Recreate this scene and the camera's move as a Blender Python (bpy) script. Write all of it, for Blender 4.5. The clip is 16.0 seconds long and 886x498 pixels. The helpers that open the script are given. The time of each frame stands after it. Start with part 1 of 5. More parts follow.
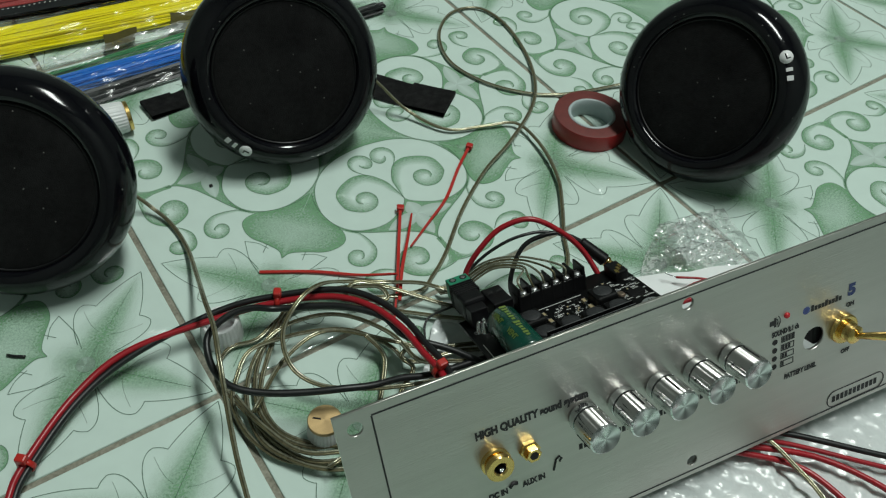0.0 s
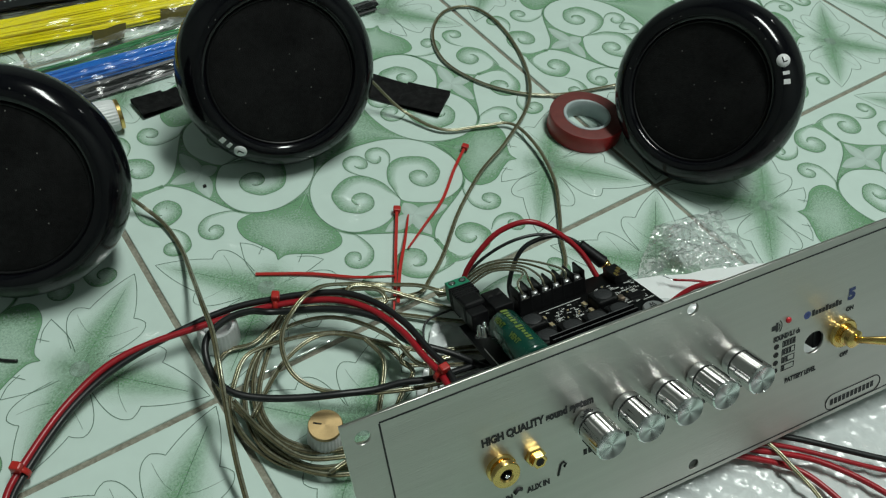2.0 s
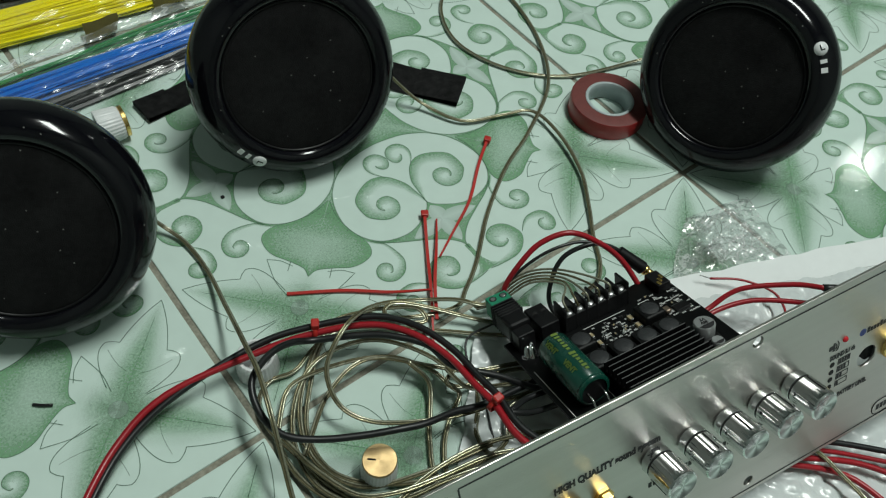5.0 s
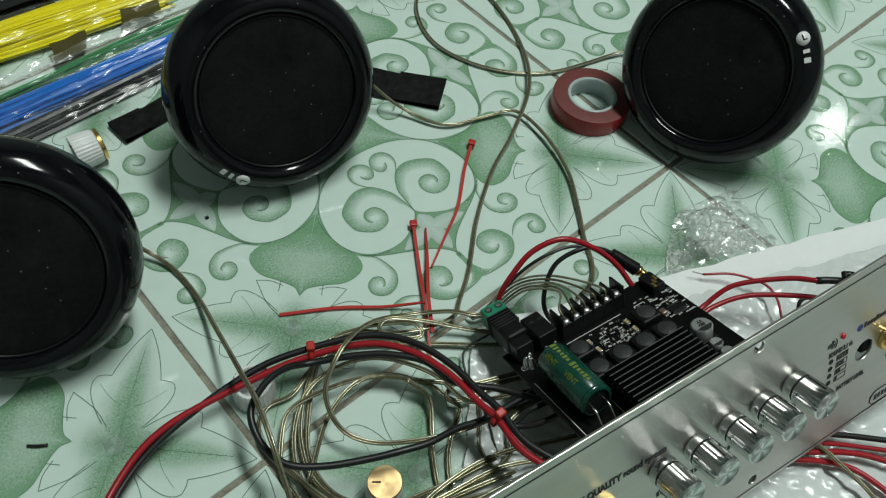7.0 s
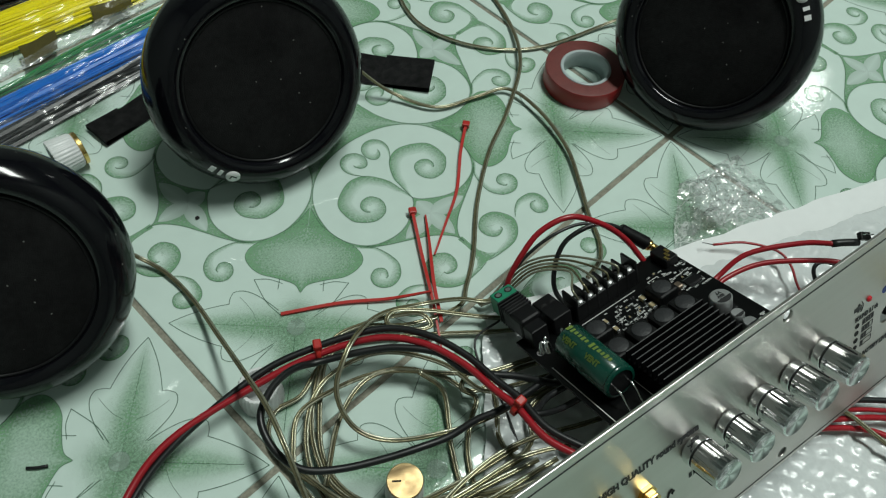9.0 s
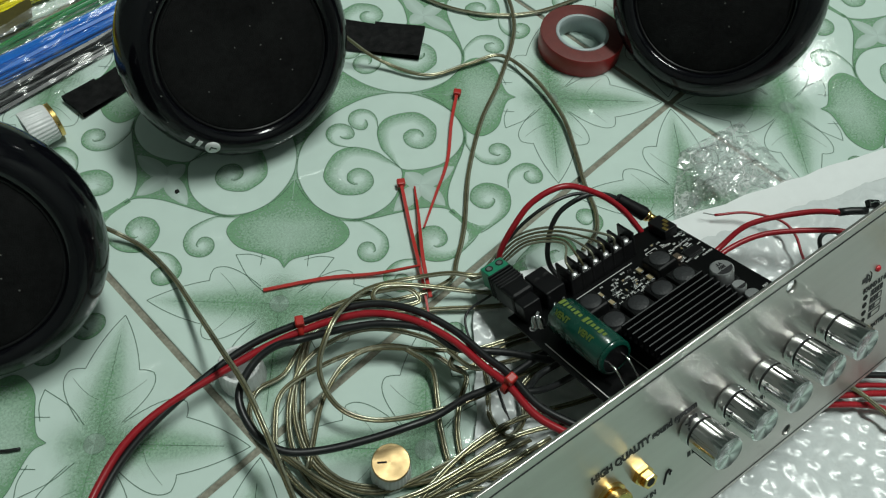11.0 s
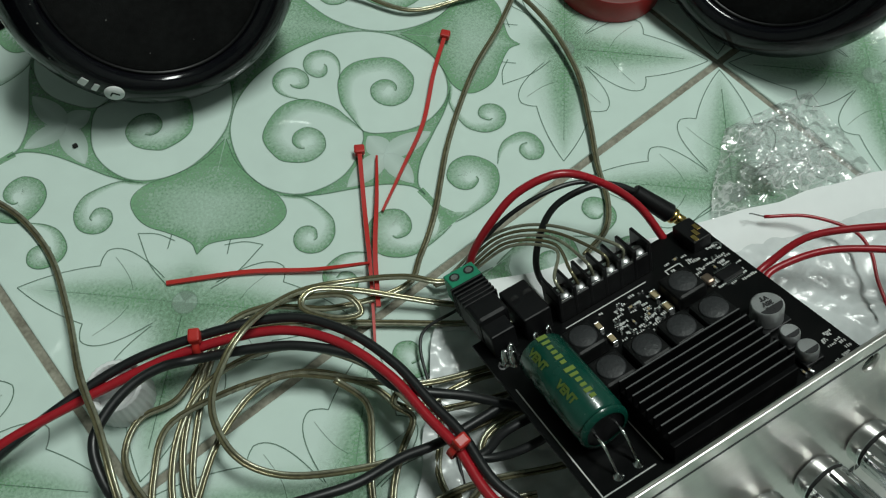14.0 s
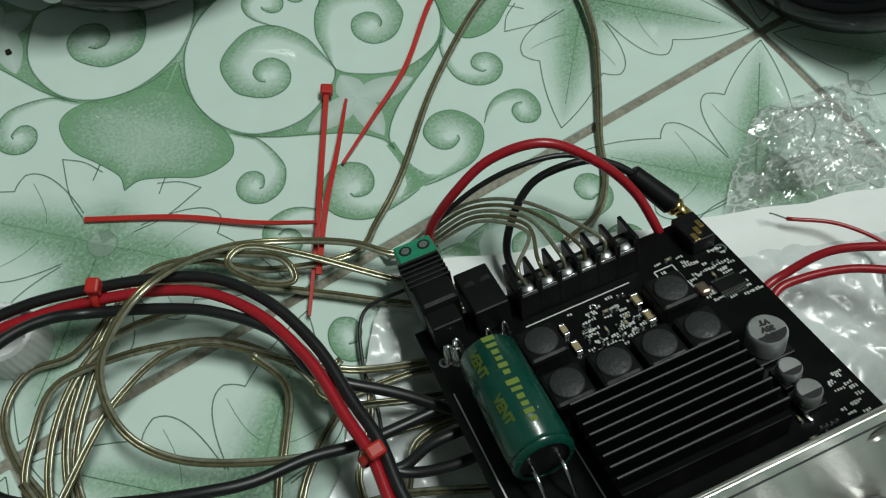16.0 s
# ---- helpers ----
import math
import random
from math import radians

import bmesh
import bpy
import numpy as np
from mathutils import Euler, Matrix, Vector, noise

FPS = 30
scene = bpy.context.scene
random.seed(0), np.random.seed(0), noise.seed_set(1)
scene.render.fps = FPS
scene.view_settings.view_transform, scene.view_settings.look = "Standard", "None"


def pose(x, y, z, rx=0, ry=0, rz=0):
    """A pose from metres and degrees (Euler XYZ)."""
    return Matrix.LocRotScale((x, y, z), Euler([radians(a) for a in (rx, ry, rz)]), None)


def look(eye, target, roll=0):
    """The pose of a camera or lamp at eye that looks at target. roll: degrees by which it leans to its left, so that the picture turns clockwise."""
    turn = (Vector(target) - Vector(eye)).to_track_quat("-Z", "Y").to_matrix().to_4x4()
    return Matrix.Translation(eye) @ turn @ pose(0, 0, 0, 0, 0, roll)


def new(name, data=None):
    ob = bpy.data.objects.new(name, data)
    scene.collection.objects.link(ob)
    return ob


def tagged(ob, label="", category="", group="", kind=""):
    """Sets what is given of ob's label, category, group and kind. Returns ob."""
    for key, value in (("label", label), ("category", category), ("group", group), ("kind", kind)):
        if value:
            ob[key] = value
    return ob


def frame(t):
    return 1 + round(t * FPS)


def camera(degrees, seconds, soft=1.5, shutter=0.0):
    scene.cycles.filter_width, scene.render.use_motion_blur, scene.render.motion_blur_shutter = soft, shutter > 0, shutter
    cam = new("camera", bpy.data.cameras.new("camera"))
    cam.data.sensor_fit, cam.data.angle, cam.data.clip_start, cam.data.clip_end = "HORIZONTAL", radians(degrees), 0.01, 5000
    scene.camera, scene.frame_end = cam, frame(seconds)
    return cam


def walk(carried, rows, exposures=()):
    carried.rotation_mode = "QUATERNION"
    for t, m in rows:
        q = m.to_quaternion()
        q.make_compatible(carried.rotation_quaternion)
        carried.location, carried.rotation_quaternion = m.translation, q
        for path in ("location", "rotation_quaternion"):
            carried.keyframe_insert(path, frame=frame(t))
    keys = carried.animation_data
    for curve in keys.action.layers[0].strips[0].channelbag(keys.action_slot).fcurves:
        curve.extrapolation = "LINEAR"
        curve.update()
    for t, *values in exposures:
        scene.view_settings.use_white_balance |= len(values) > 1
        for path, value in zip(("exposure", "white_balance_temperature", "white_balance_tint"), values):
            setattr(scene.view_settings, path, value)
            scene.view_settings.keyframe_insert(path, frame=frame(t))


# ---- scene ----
cam = camera(57.2, 16.0, soft=1.2)
PATH = [
    (0, (-0.049, -0.225, 0.35), (0.782, 0.83, -1.133), 5.8),
    (0.5, (-0.051, -0.223, 0.35), (0.79, 0.827, -1.13), 6.1),
    (1, (-0.051, -0.222, 0.348), (0.797, 0.824, -1.13), 6.4),
    (1.5, (-0.052, -0.22, 0.349), (0.806, 0.814, -1.132), 6.9),
    (2, (-0.055, -0.215, 0.35), (0.813, 0.802, -1.137), 7.6),
    (2.5, (-0.056, -0.211, 0.348), (0.82, 0.785, -1.149), 8.1),
    (3, (-0.059, -0.204, 0.349), (0.825, 0.769, -1.158), 8.4),
    (3.5, (-0.062, -0.197, 0.35), (0.819, 0.743, -1.18), 8.7),
    (4, (-0.064, -0.185, 0.357), (0.804, 0.728, -1.196), 8.8),
    (4.2, (-0.063, -0.177, 0.363), (0.793, 0.708, -1.213), 9.1),
    (6.3, (-0.055, -0.141, 0.37), (0.801, 0.661, -1.25), 8.3),
    (6.5, (-0.055, -0.139, 0.37), (0.807, 0.649, -1.253), 8.6),
    (7, (-0.053, -0.138, 0.374), (0.81, 0.637, -1.255), 8.3),
    (7.5, (-0.053, -0.134, 0.377), (0.817, 0.633, -1.252), 7.9),
    (8, (-0.054, -0.131, 0.375), (0.821, 0.626, -1.256), 7.2),
    (8.5, (-0.055, -0.129, 0.371), (0.826, 0.612, -1.265), 6.8),
    (9, (-0.055, -0.125, 0.36), (0.825, 0.601, -1.282), 6.7),
    (11.3, (-0.04, -0.128, 0.343), (0.799, 0.58, -1.329), 5.7),
    (11.5, (-0.037, -0.132, 0.342), (0.808, 0.605, -1.315), 4.9),
    (12, (-0.03, -0.132, 0.34), (0.818, 0.618, -1.308), 4.2),
    (12.5, (-0.019, -0.124, 0.33), (0.831, 0.606, -1.326), 4.7),
    (13, (-0.009, -0.116, 0.32), (0.809, 0.598, -1.359), 5.2),
    (13.5, (0.014, -0.111, 0.298), (0.761, 0.58, -1.424), 5.3),
    (14, (0.031, -0.1, 0.28), (0.711, 0.567, -1.478), 5.5),
    (14.5, (0.042, -0.099, 0.272), (0.67, 0.538, -1.517), 6.6),
    (15, (0.051, -0.098, 0.266), (0.632, 0.542, -1.537), 6.5),
    (15.5, (0.064, -0.099, 0.256), (0.608, 0.561, -1.552), 5.6),
    (16, (0.069, -0.097, 0.246), (0.615, 0.538, -1.571), 7.5),
]
walk(cam, [(t, look(eye, target, roll)) for t, eye, target, roll in PATH])

# ---- light ----
world = bpy.data.worlds.new("room_dusk")
world.use_nodes = True
world.node_tree.nodes["Background"].inputs[0].default_value = (0.62, 0.75, 0.72, 1)
world.node_tree.nodes["Background"].inputs[1].default_value = 0.05
scene.world = world


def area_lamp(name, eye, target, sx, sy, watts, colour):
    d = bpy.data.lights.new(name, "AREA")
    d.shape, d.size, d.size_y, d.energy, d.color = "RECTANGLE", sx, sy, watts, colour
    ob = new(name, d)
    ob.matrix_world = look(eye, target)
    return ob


bulb = area_lamp("wall_bulb", (2.90, 0.44, 1.97), (0.2, 0.1, 0.0), 0.12, 0.12, 0.75, (0.92, 1.0, 0.94))
bulb.data.shape = "DISK"
# Soft overhead fill, added out of view to brighten floor and board.
area_lamp("added_fill_lamp", (0.80, -0.18, 2.62), (0.70, -0.16, 0.0), 1.2, 0.34, 54.5, (0.925, 1.0, 0.94))
scene.view_settings.exposure = 0.0

# ---- materials ----
MATS = {}


def mat(name, colour, rough=0.5, metal=0.0, vary=0.12, scale=60.0, bump=0.0, bump_scale=300.0, coat=0.0, colour2=None, spec=0.5,
        stretch=(1, 1, 1), trans=0.0, dust=0.0, spun=0):
    """Principled surface with two scales of variation in colour and roughness, and a fine relief."""
    if name in MATS:
        return MATS[name]
    m = bpy.data.materials.new(name)
    m.use_nodes = True
    nt = m.node_tree
    nd, lk = nt.nodes, nt.links
    b = nd["Principled BSDF"]
    tc = nd.new("ShaderNodeTexCoord")
    mp = nd.new("ShaderNodeMapping")
    mp.inputs["Scale"].default_value = stretch
    lk.new(tc.outputs["Object"], mp.inputs[0])
    n1, n2 = nd.new("ShaderNodeTexNoise"), nd.new("ShaderNodeTexNoise")
    n1.inputs["Scale"].default_value, n2.inputs["Scale"].default_value = scale, scale * 9
    n1.inputs["Detail"].default_value = 4
    for n in (n1, n2):
        lk.new(mp.outputs[0], n.inputs["Vector"])
    add = nd.new("ShaderNodeMath")
    add.operation = "ADD"
    lk.new(n1.outputs[0], add.inputs[0])
    lk.new(n2.outputs[0], add.inputs[1])
    ramp = nd.new("ShaderNodeMapRange")
    ramp.inputs[1].default_value, ramp.inputs[2].default_value = 0.6, 1.4
    lk.new(add.outputs[0], ramp.inputs[0])
    mix = nd.new("ShaderNodeMix")
    mix.data_type = "RGBA"
    c2 = colour2 or tuple(c * (1 - 2 * vary) for c in colour)
    mix.inputs[6].default_value, mix.inputs[7].default_value = (*colour, 1), (*c2, 1)
    lk.new(ramp.outputs[0], mix.inputs[0])
    out = mix.outputs[2]
    if dust:
        vo, near, rare, both, mx = nd.new("ShaderNodeTexVoronoi"), nd.new("ShaderNodeMath"), nd.new("ShaderNodeMath"), nd.new("ShaderNodeMath"), nd.new("ShaderNodeMix")
        vo.inputs["Scale"].default_value = 300
        lk.new(mp.outputs[0], vo.inputs["Vector"])
        near.operation, rare.operation, both.operation = "LESS_THAN", "GREATER_THAN", "MULTIPLY"
        near.inputs[1].default_value, rare.inputs[1].default_value = 0.11, dust
        lk.new(vo.outputs["Distance"], near.inputs[0])
        lk.new(vo.outputs["Color"], rare.inputs[0])
        lk.new(near.outputs[0], both.inputs[0])
        lk.new(rare.outputs[0], both.inputs[1])
        mx.data_type = "RGBA"
        mx.inputs[7].default_value = (0.16, 0.16, 0.15, 1)
        lk.new(both.outputs[0], mx.inputs[0])
        lk.new(out, mx.inputs[6])
        out = mx.outputs[2]
    # Brighter and darker sectors in the colour imitate glints on spun metal.
    if spun:
        sep, dx, dz, at2, mu, sn, mr, mx = [nd.new(k) for k in ("ShaderNodeSeparateXYZ", *["ShaderNodeMath"] * 5, "ShaderNodeMapRange", "ShaderNodeMix")]
        lk.new(tc.outputs["Generated"], sep.inputs[0])
        for node, k in ((dx, 0), (dz, 2 if spun == 1 else 1)):
            node.operation = "SUBTRACT"
            node.inputs[1].default_value = 0.5
            lk.new(sep.outputs[k], node.inputs[0])
        at2.operation, mu.operation, sn.operation = "ARCTAN2", "MULTIPLY", "SINE"
        lk.new(dz.outputs[0], at2.inputs[0])
        lk.new(dx.outputs[0], at2.inputs[1])
        mu.inputs[1].default_value = 5 if spun == 1 else 2
        lk.new(at2.outputs[0], mu.inputs[0])
        lk.new(mu.outputs[0], sn.inputs[0])
        mr.inputs[1].default_value, mr.inputs[2].default_value, mr.inputs[3].default_value, mr.inputs[4].default_value = -1, 1, 0.45 if spun == 1 else 0.7, 1.0
        lk.new(sn.outputs[0], mr.inputs[0])
        mx.data_type, mx.blend_type = "RGBA", "MULTIPLY"
        mx.inputs[0].default_value = 1
        lk.new(out, mx.inputs[6])
        lk.new(mr.outputs[0], mx.inputs[7])
        out = mx.outputs[2]
    lk.new(out, b.inputs["Base Color"])
    rr = nd.new("ShaderNodeMapRange")
    rr.inputs[1].default_value, rr.inputs[2].default_value = 0.3, 0.7
    rr.inputs[3].default_value, rr.inputs[4].default_value = rough * 0.8, min(1, rough * 1.2)
    lk.new(n1.outputs[0], rr.inputs[0])
    lk.new(rr.outputs[0], b.inputs["Roughness"])
    b.inputs["Metallic"].default_value = metal
    b.inputs["Coat Weight"].default_value = coat
    b.inputs["Coat Roughness"].default_value = 0.08
    b.inputs["Specular IOR Level"].default_value = spec
    b.inputs["Transmission Weight"].default_value = trans
    if bump:
        n3, bp = nd.new("ShaderNodeTexNoise"), nd.new("ShaderNodeBump")
        n3.inputs["Scale"].default_value = bump_scale
        lk.new(mp.outputs[0], n3.inputs["Vector"])
        lk.new(n3.outputs[0], bp.inputs["Height"])
        bp.inputs["Strength"].default_value, bp.inputs["Distance"].default_value = bump, 0.0005
        lk.new(bp.outputs[0], b.inputs["Normal"])
    MATS[name] = m
    return m


def film_mat(name, tint, clear, rough, bump_scale, bump, least, crease_glint, stretch=1.0):
    """Thin clear plastic: mostly see-through, glints painted white along its creases, with crinkled gloss."""
    m = bpy.data.materials.new(name)
    m.use_nodes = True
    nt = m.node_tree
    nd, lk = nt.nodes, nt.links
    b = nd["Principled BSDF"]
    b.inputs["Base Color"].default_value = (*tint, 1)
    b.inputs["Roughness"].default_value = rough
    tr, mx = nd.new("ShaderNodeBsdfTransparent"), nd.new("ShaderNodeMixShader")
    fr, rg = nd.new("ShaderNodeLayerWeight"), nd.new("ShaderNodeMapRange")
    gl, ad = nd.new("ShaderNodeBsdfGlossy"), nd.new("ShaderNodeMixShader")
    n3, bp, tc = nd.new("ShaderNodeTexVoronoi"), nd.new("ShaderNodeBump"), nd.new("ShaderNodeTexCoord")
    wn, wm, ed, er, pn, pm = nd.new("ShaderNodeTexNoise"), nd.new("ShaderNodeMix"), nd.new("ShaderNodeTexVoronoi"), nd.new("ShaderNodeMapRange"), nd.new("ShaderNodeTexNoise"), nd.new("ShaderNodeMath")
    mp = nd.new("ShaderNodeMapping")
    mp.inputs["Scale"].default_value = (stretch, 1, 1)
    lk.new(tc.outputs["Object"], mp.inputs["Vector"])
    wn.inputs["Scale"].default_value = bump_scale * 0.6
    wm.data_type = "RGBA"
    wm.inputs[0].default_value = 0.02
    lk.new(mp.outputs[0], wn.inputs["Vector"])
    lk.new(mp.outputs[0], wm.inputs[6])
    lk.new(wn.outputs["Color"], wm.inputs[7])
    ed.feature = "DISTANCE_TO_EDGE"
    ed.inputs["Scale"].default_value = bump_scale * 0.7
    lk.new(wm.outputs[2], ed.inputs["Vector"])
    er.inputs[1].default_value, er.inputs[2].default_value = 0.0, 0.09
    er.inputs[3].default_value, er.inputs[4].default_value = crease_glint, 1 - clear
    lk.new(ed.outputs["Distance"], er.inputs[0])
    pn.inputs["Scale"].default_value = bump_scale * 0.25
    lk.new(mp.outputs[0], pn.inputs["Vector"])
    pm.operation, pm.use_clamp = "MULTIPLY", True
    lk.new(er.outputs[0], pm.inputs[0])
    sp = nd.new("ShaderNodeMapRange")
    sp.inputs[1].default_value, sp.inputs[2].default_value, sp.inputs[3].default_value, sp.inputs[4].default_value = 0.40, 0.62, 0.25, 1.3
    lk.new(pn.outputs[0], sp.inputs[0])
    lk.new(sp.outputs[0], pm.inputs[1])
    n3.inputs["Scale"].default_value = bump_scale
    lk.new(mp.outputs[0], n3.inputs["Vector"])
    lk.new(n3.outputs["Distance"], bp.inputs["Height"])
    bp.inputs["Strength"].default_value, bp.inputs["Distance"].default_value = bump, 0.001
    for node in (b, gl, fr):
        lk.new(bp.outputs[0], node.inputs["Normal"])
    gl.inputs["Roughness"].default_value = rough
    fr.inputs["Blend"].default_value = 0.15
    rg.inputs[3].default_value, rg.inputs[4].default_value = least, 0.5
    lk.new(fr.outputs["Fresnel"], rg.inputs[0])
    lk.new(pm.outputs[0], mx.inputs[0])
    lk.new(tr.outputs[0], mx.inputs[1])
    lk.new(b.outputs[0], mx.inputs[2])
    lk.new(rg.outputs[0], ad.inputs[0])
    lk.new(mx.outputs[0], ad.inputs[1])
    lk.new(gl.outputs[0], ad.inputs[2])
    lk.new(ad.outputs[0], nd["Material Output"].inputs[0])
    return m


def ink_mat(name, colour, deep, grain):
    """Printed glaze: the ink's cover comes from the mesh's own cover value, broken by a fine spray grain."""
    m = bpy.data.materials.new(name)
    m.use_nodes = True
    nt = m.node_tree
    nd, lk = nt.nodes, nt.links
    b = nd["Principled BSDF"]
    b.inputs["Roughness"].default_value = 0.045
    at = nd.new("ShaderNodeAttribute")
    at.attribute_name = "cover"
    tc, n1, n2 = nd.new("ShaderNodeTexCoord"), nd.new("ShaderNodeTexNoise"), nd.new("ShaderNodeTexNoise")
    n1.inputs["Scale"].default_value, n2.inputs["Scale"].default_value = 900, 45
    lk.new(tc.outputs["Object"], n1.inputs["Vector"])
    lk.new(tc.outputs["Object"], n2.inputs["Vector"])
    mr = nd.new("ShaderNodeMapRange")
    mr.inputs[1].default_value, mr.inputs[2].default_value = 0.3, 0.7
    mr.inputs[3].default_value, mr.inputs[4].default_value = 1 - grain, 1 + grain
    lk.new(n1.outputs[0], mr.inputs[0])
    mu = nd.new("ShaderNodeMath")
    mu.operation, mu.use_clamp = "MULTIPLY", True
    lk.new(at.outputs["Fac"], mu.inputs[0])
    lk.new(mr.outputs[0], mu.inputs[1])
    mix = nd.new("ShaderNodeMix")
    mix.data_type = "RGBA"
    mix.inputs[6].default_value, mix.inputs[7].default_value = (*colour, 1), (*deep, 1)
    lk.new(n2.outputs[0], mix.inputs[0])
    lk.new(mix.outputs[2], b.inputs["Base Color"])
    n3, bp = nd.new("ShaderNodeTexNoise"), nd.new("ShaderNodeBump")
    n3.inputs["Scale"].default_value = 320
    lk.new(tc.outputs["Object"], n3.inputs["Vector"])
    lk.new(n3.outputs[0], bp.inputs["Height"])
    bp.inputs["Strength"].default_value, bp.inputs["Distance"].default_value = 0.10, 0.0005
    lk.new(bp.outputs[0], b.inputs["Normal"])
    tr, mx = nd.new("ShaderNodeBsdfTransparent"), nd.new("ShaderNodeMixShader")
    lk.new(mu.outputs[0], mx.inputs[0])
    lk.new(tr.outputs[0], mx.inputs[1])
    lk.new(b.outputs[0], mx.inputs[2])
    lk.new(mx.outputs[0], nd["Material Output"].inputs[0])
    return m


GLAZE = mat("mint_glaze", (0.60, 0.73, 0.675), 0.045, vary=0.04, scale=9, bump=0.10, bump_scale=320)
INK = ink_mat("green_ink", (0.170, 0.36, 0.195), (0.21, 0.40, 0.235), 0.30)
LINE = ink_mat("outline_ink", (0.07, 0.15, 0.10), (0.09, 0.18, 0.12), 0.15)
PALE = ink_mat("pale_ink", (0.62, 0.74, 0.695), (0.60, 0.73, 0.68), 0.0)
GROUT = mat("dirty_grout", (0.12, 0.11, 0.08), 0.9, vary=0.3, scale=70, bump=0.5, colour2=(0.34, 0.33, 0.27))
WALL = mat("unseen_wall_paint", (0.25, 0.275, 0.26), 0.8, vary=0.06, scale=3, bump=0.2)
GLOSS_BLACK = mat("gloss_black_plastic", (0.004, 0.004, 0.006), 0.12, vary=0.2, scale=40, dust=0.83, spec=0.38)
CLOTH = mat("black_grille_cloth", (0.0135, 0.0135, 0.014), 0.9, vary=0.3, scale=45, bump=0.6, bump_scale=1800, spec=0.1, dust=0.78)
BADGE = mat("silver_badge", (0.75, 0.76, 0.76), 0.35, vary=0.05)
STEEL = mat("brushed_aluminium", (0.60, 0.58, 0.55), 0.36, 1.0, vary=0.05, scale=30, bump=0.30, bump_scale=2600, stretch=(0.012, 1, 1))
CHROME = mat("chrome", (0.78, 0.79, 0.80), 0.12, 1.0, vary=0.04, scale=80)
CHROME_FACE = mat("chrome_glint_sectors", (0.85, 0.86, 0.87), 0.28, 1.0, vary=0.08, scale=120, spun=1)
PRINT = mat("panel_print", (0.02, 0.02, 0.022), 0.6, vary=0.1)
BLUE_PRINT = mat("panel_blue_print", (0.03, 0.05, 0.16), 0.6, vary=0.1)
GOLD = mat("gold_plate", (0.80, 0.56, 0.20), 0.22, 1.0, vary=0.08, scale=200)
GOLD_FACE = mat("brass_glint_sectors", (0.66, 0.47, 0.24), 0.45, 1.0, vary=0.1, scale=200, spun=2)
# Near-black painted in for shade in holes and grooves; also for black marks.
SHADE_AND_MARK_BLACK = mat("recess_shade_and_mark_black", (0.006, 0.006, 0.006), 0.9, vary=0.1)
PCB = mat("black_solder_mask", (0.003, 0.0033, 0.0036), 0.36, vary=0.3, scale=150, spec=0.22)
SILK = mat("silk_print", (0.62, 0.63, 0.62), 0.7, vary=0.1)
CAN = mat("aluminium_can", (0.66, 0.67, 0.68), 0.38, 0.85, vary=0.06, scale=200)
FERRITE = mat("ferrite", (0.005, 0.0053, 0.0056), 0.5, spec=0.25, vary=0.2, scale=200, bump=0.2)
FERRITE_TOP = mat("ferrite_cap", (0.030, 0.032, 0.034), 0.55, vary=0.2, scale=260, bump=0.5, bump_scale=900, colour2=(0.016, 0.017, 0.019))
ANODISED = mat("black_anodised", (0.003, 0.003, 0.0035), 0.55, 0.0, spec=0.08, vary=0.2, scale=100)
FIN_EDGE = mat("grey_fin_edge", (0.34, 0.34, 0.35), 0.3, 0.7, vary=0.2, scale=300)
BLACK_PLASTIC = mat("black_plastic", (0.005, 0.005, 0.006), 0.45, spec=0.3, vary=0.25, scale=150, bump=0.15)
GREEN_PLASTIC = mat("green_terminal_plastic", (0.02, 0.25, 0.14), 0.4, vary=0.15)
CAP_SLEEVE = mat("green_capacitor_sleeve", (0.004, 0.058, 0.040), 0.25, vary=0.15, scale=120, coat=0.3)
CAP_PRINT = mat("yellow_green_print", (0.17, 0.24, 0.045), 0.4, vary=0.1)
TIN = mat("solder_tin", (0.80, 0.81, 0.82), 0.18, 1.0, vary=0.15, scale=500)
SCREW = mat("dull_screw", (0.45, 0.46, 0.46), 0.38, 1.0, vary=0.2, scale=400)
CERAMIC = mat("ceramic_tan", (0.42, 0.34, 0.20), 0.5, vary=0.15, scale=300)
COPPER = mat("crystal_can", (0.50, 0.38, 0.30), 0.3, 0.9)
RED = mat("red_wire_pvc", (0.36, 0.011, 0.020), 0.32, vary=0.12, scale=60)
BLACK_WIRE = mat("black_wire_pvc", (0.009, 0.010, 0.011), 0.42, vary=0.2, scale=60)
TIE_RED = mat("red_nylon", (0.50, 0.024, 0.018), 0.35, vary=0.12, scale=90)
WIRE_COPPER = mat("clear_pvc_over_copper", (0.23, 0.21, 0.115), 0.24, 0.55, vary=0.3, scale=55, coat=0.2, colour2=(0.11, 0.098, 0.06))
WIRE_TIN = mat("clear_pvc_over_tinned_strand", (0.42, 0.42, 0.31), 0.24, 0.55, vary=0.3, scale=55, coat=0.2, colour2=(0.18, 0.175, 0.125))
TAPE_RED = mat("red_tape_liner", (0.34, 0.022, 0.022), 0.38, vary=0.12, scale=90)
TAPE_SIDE = mat("tape_edge", (0.17, 0.035, 0.03), 0.55, vary=0.2, scale=150)
TAPE_CORE = mat("milky_core", (0.55, 0.63, 0.64), 0.35, vary=0.06, trans=0.25)
WHITE_PLASTIC = mat("white_ribbed_plastic", (0.74, 0.76, 0.76), 0.4, vary=0.06, scale=80)
WEB = mat("black_webbing", (0.009, 0.009, 0.010), 0.8, vary=0.3, scale=200, bump=0.8, bump_scale=1500)
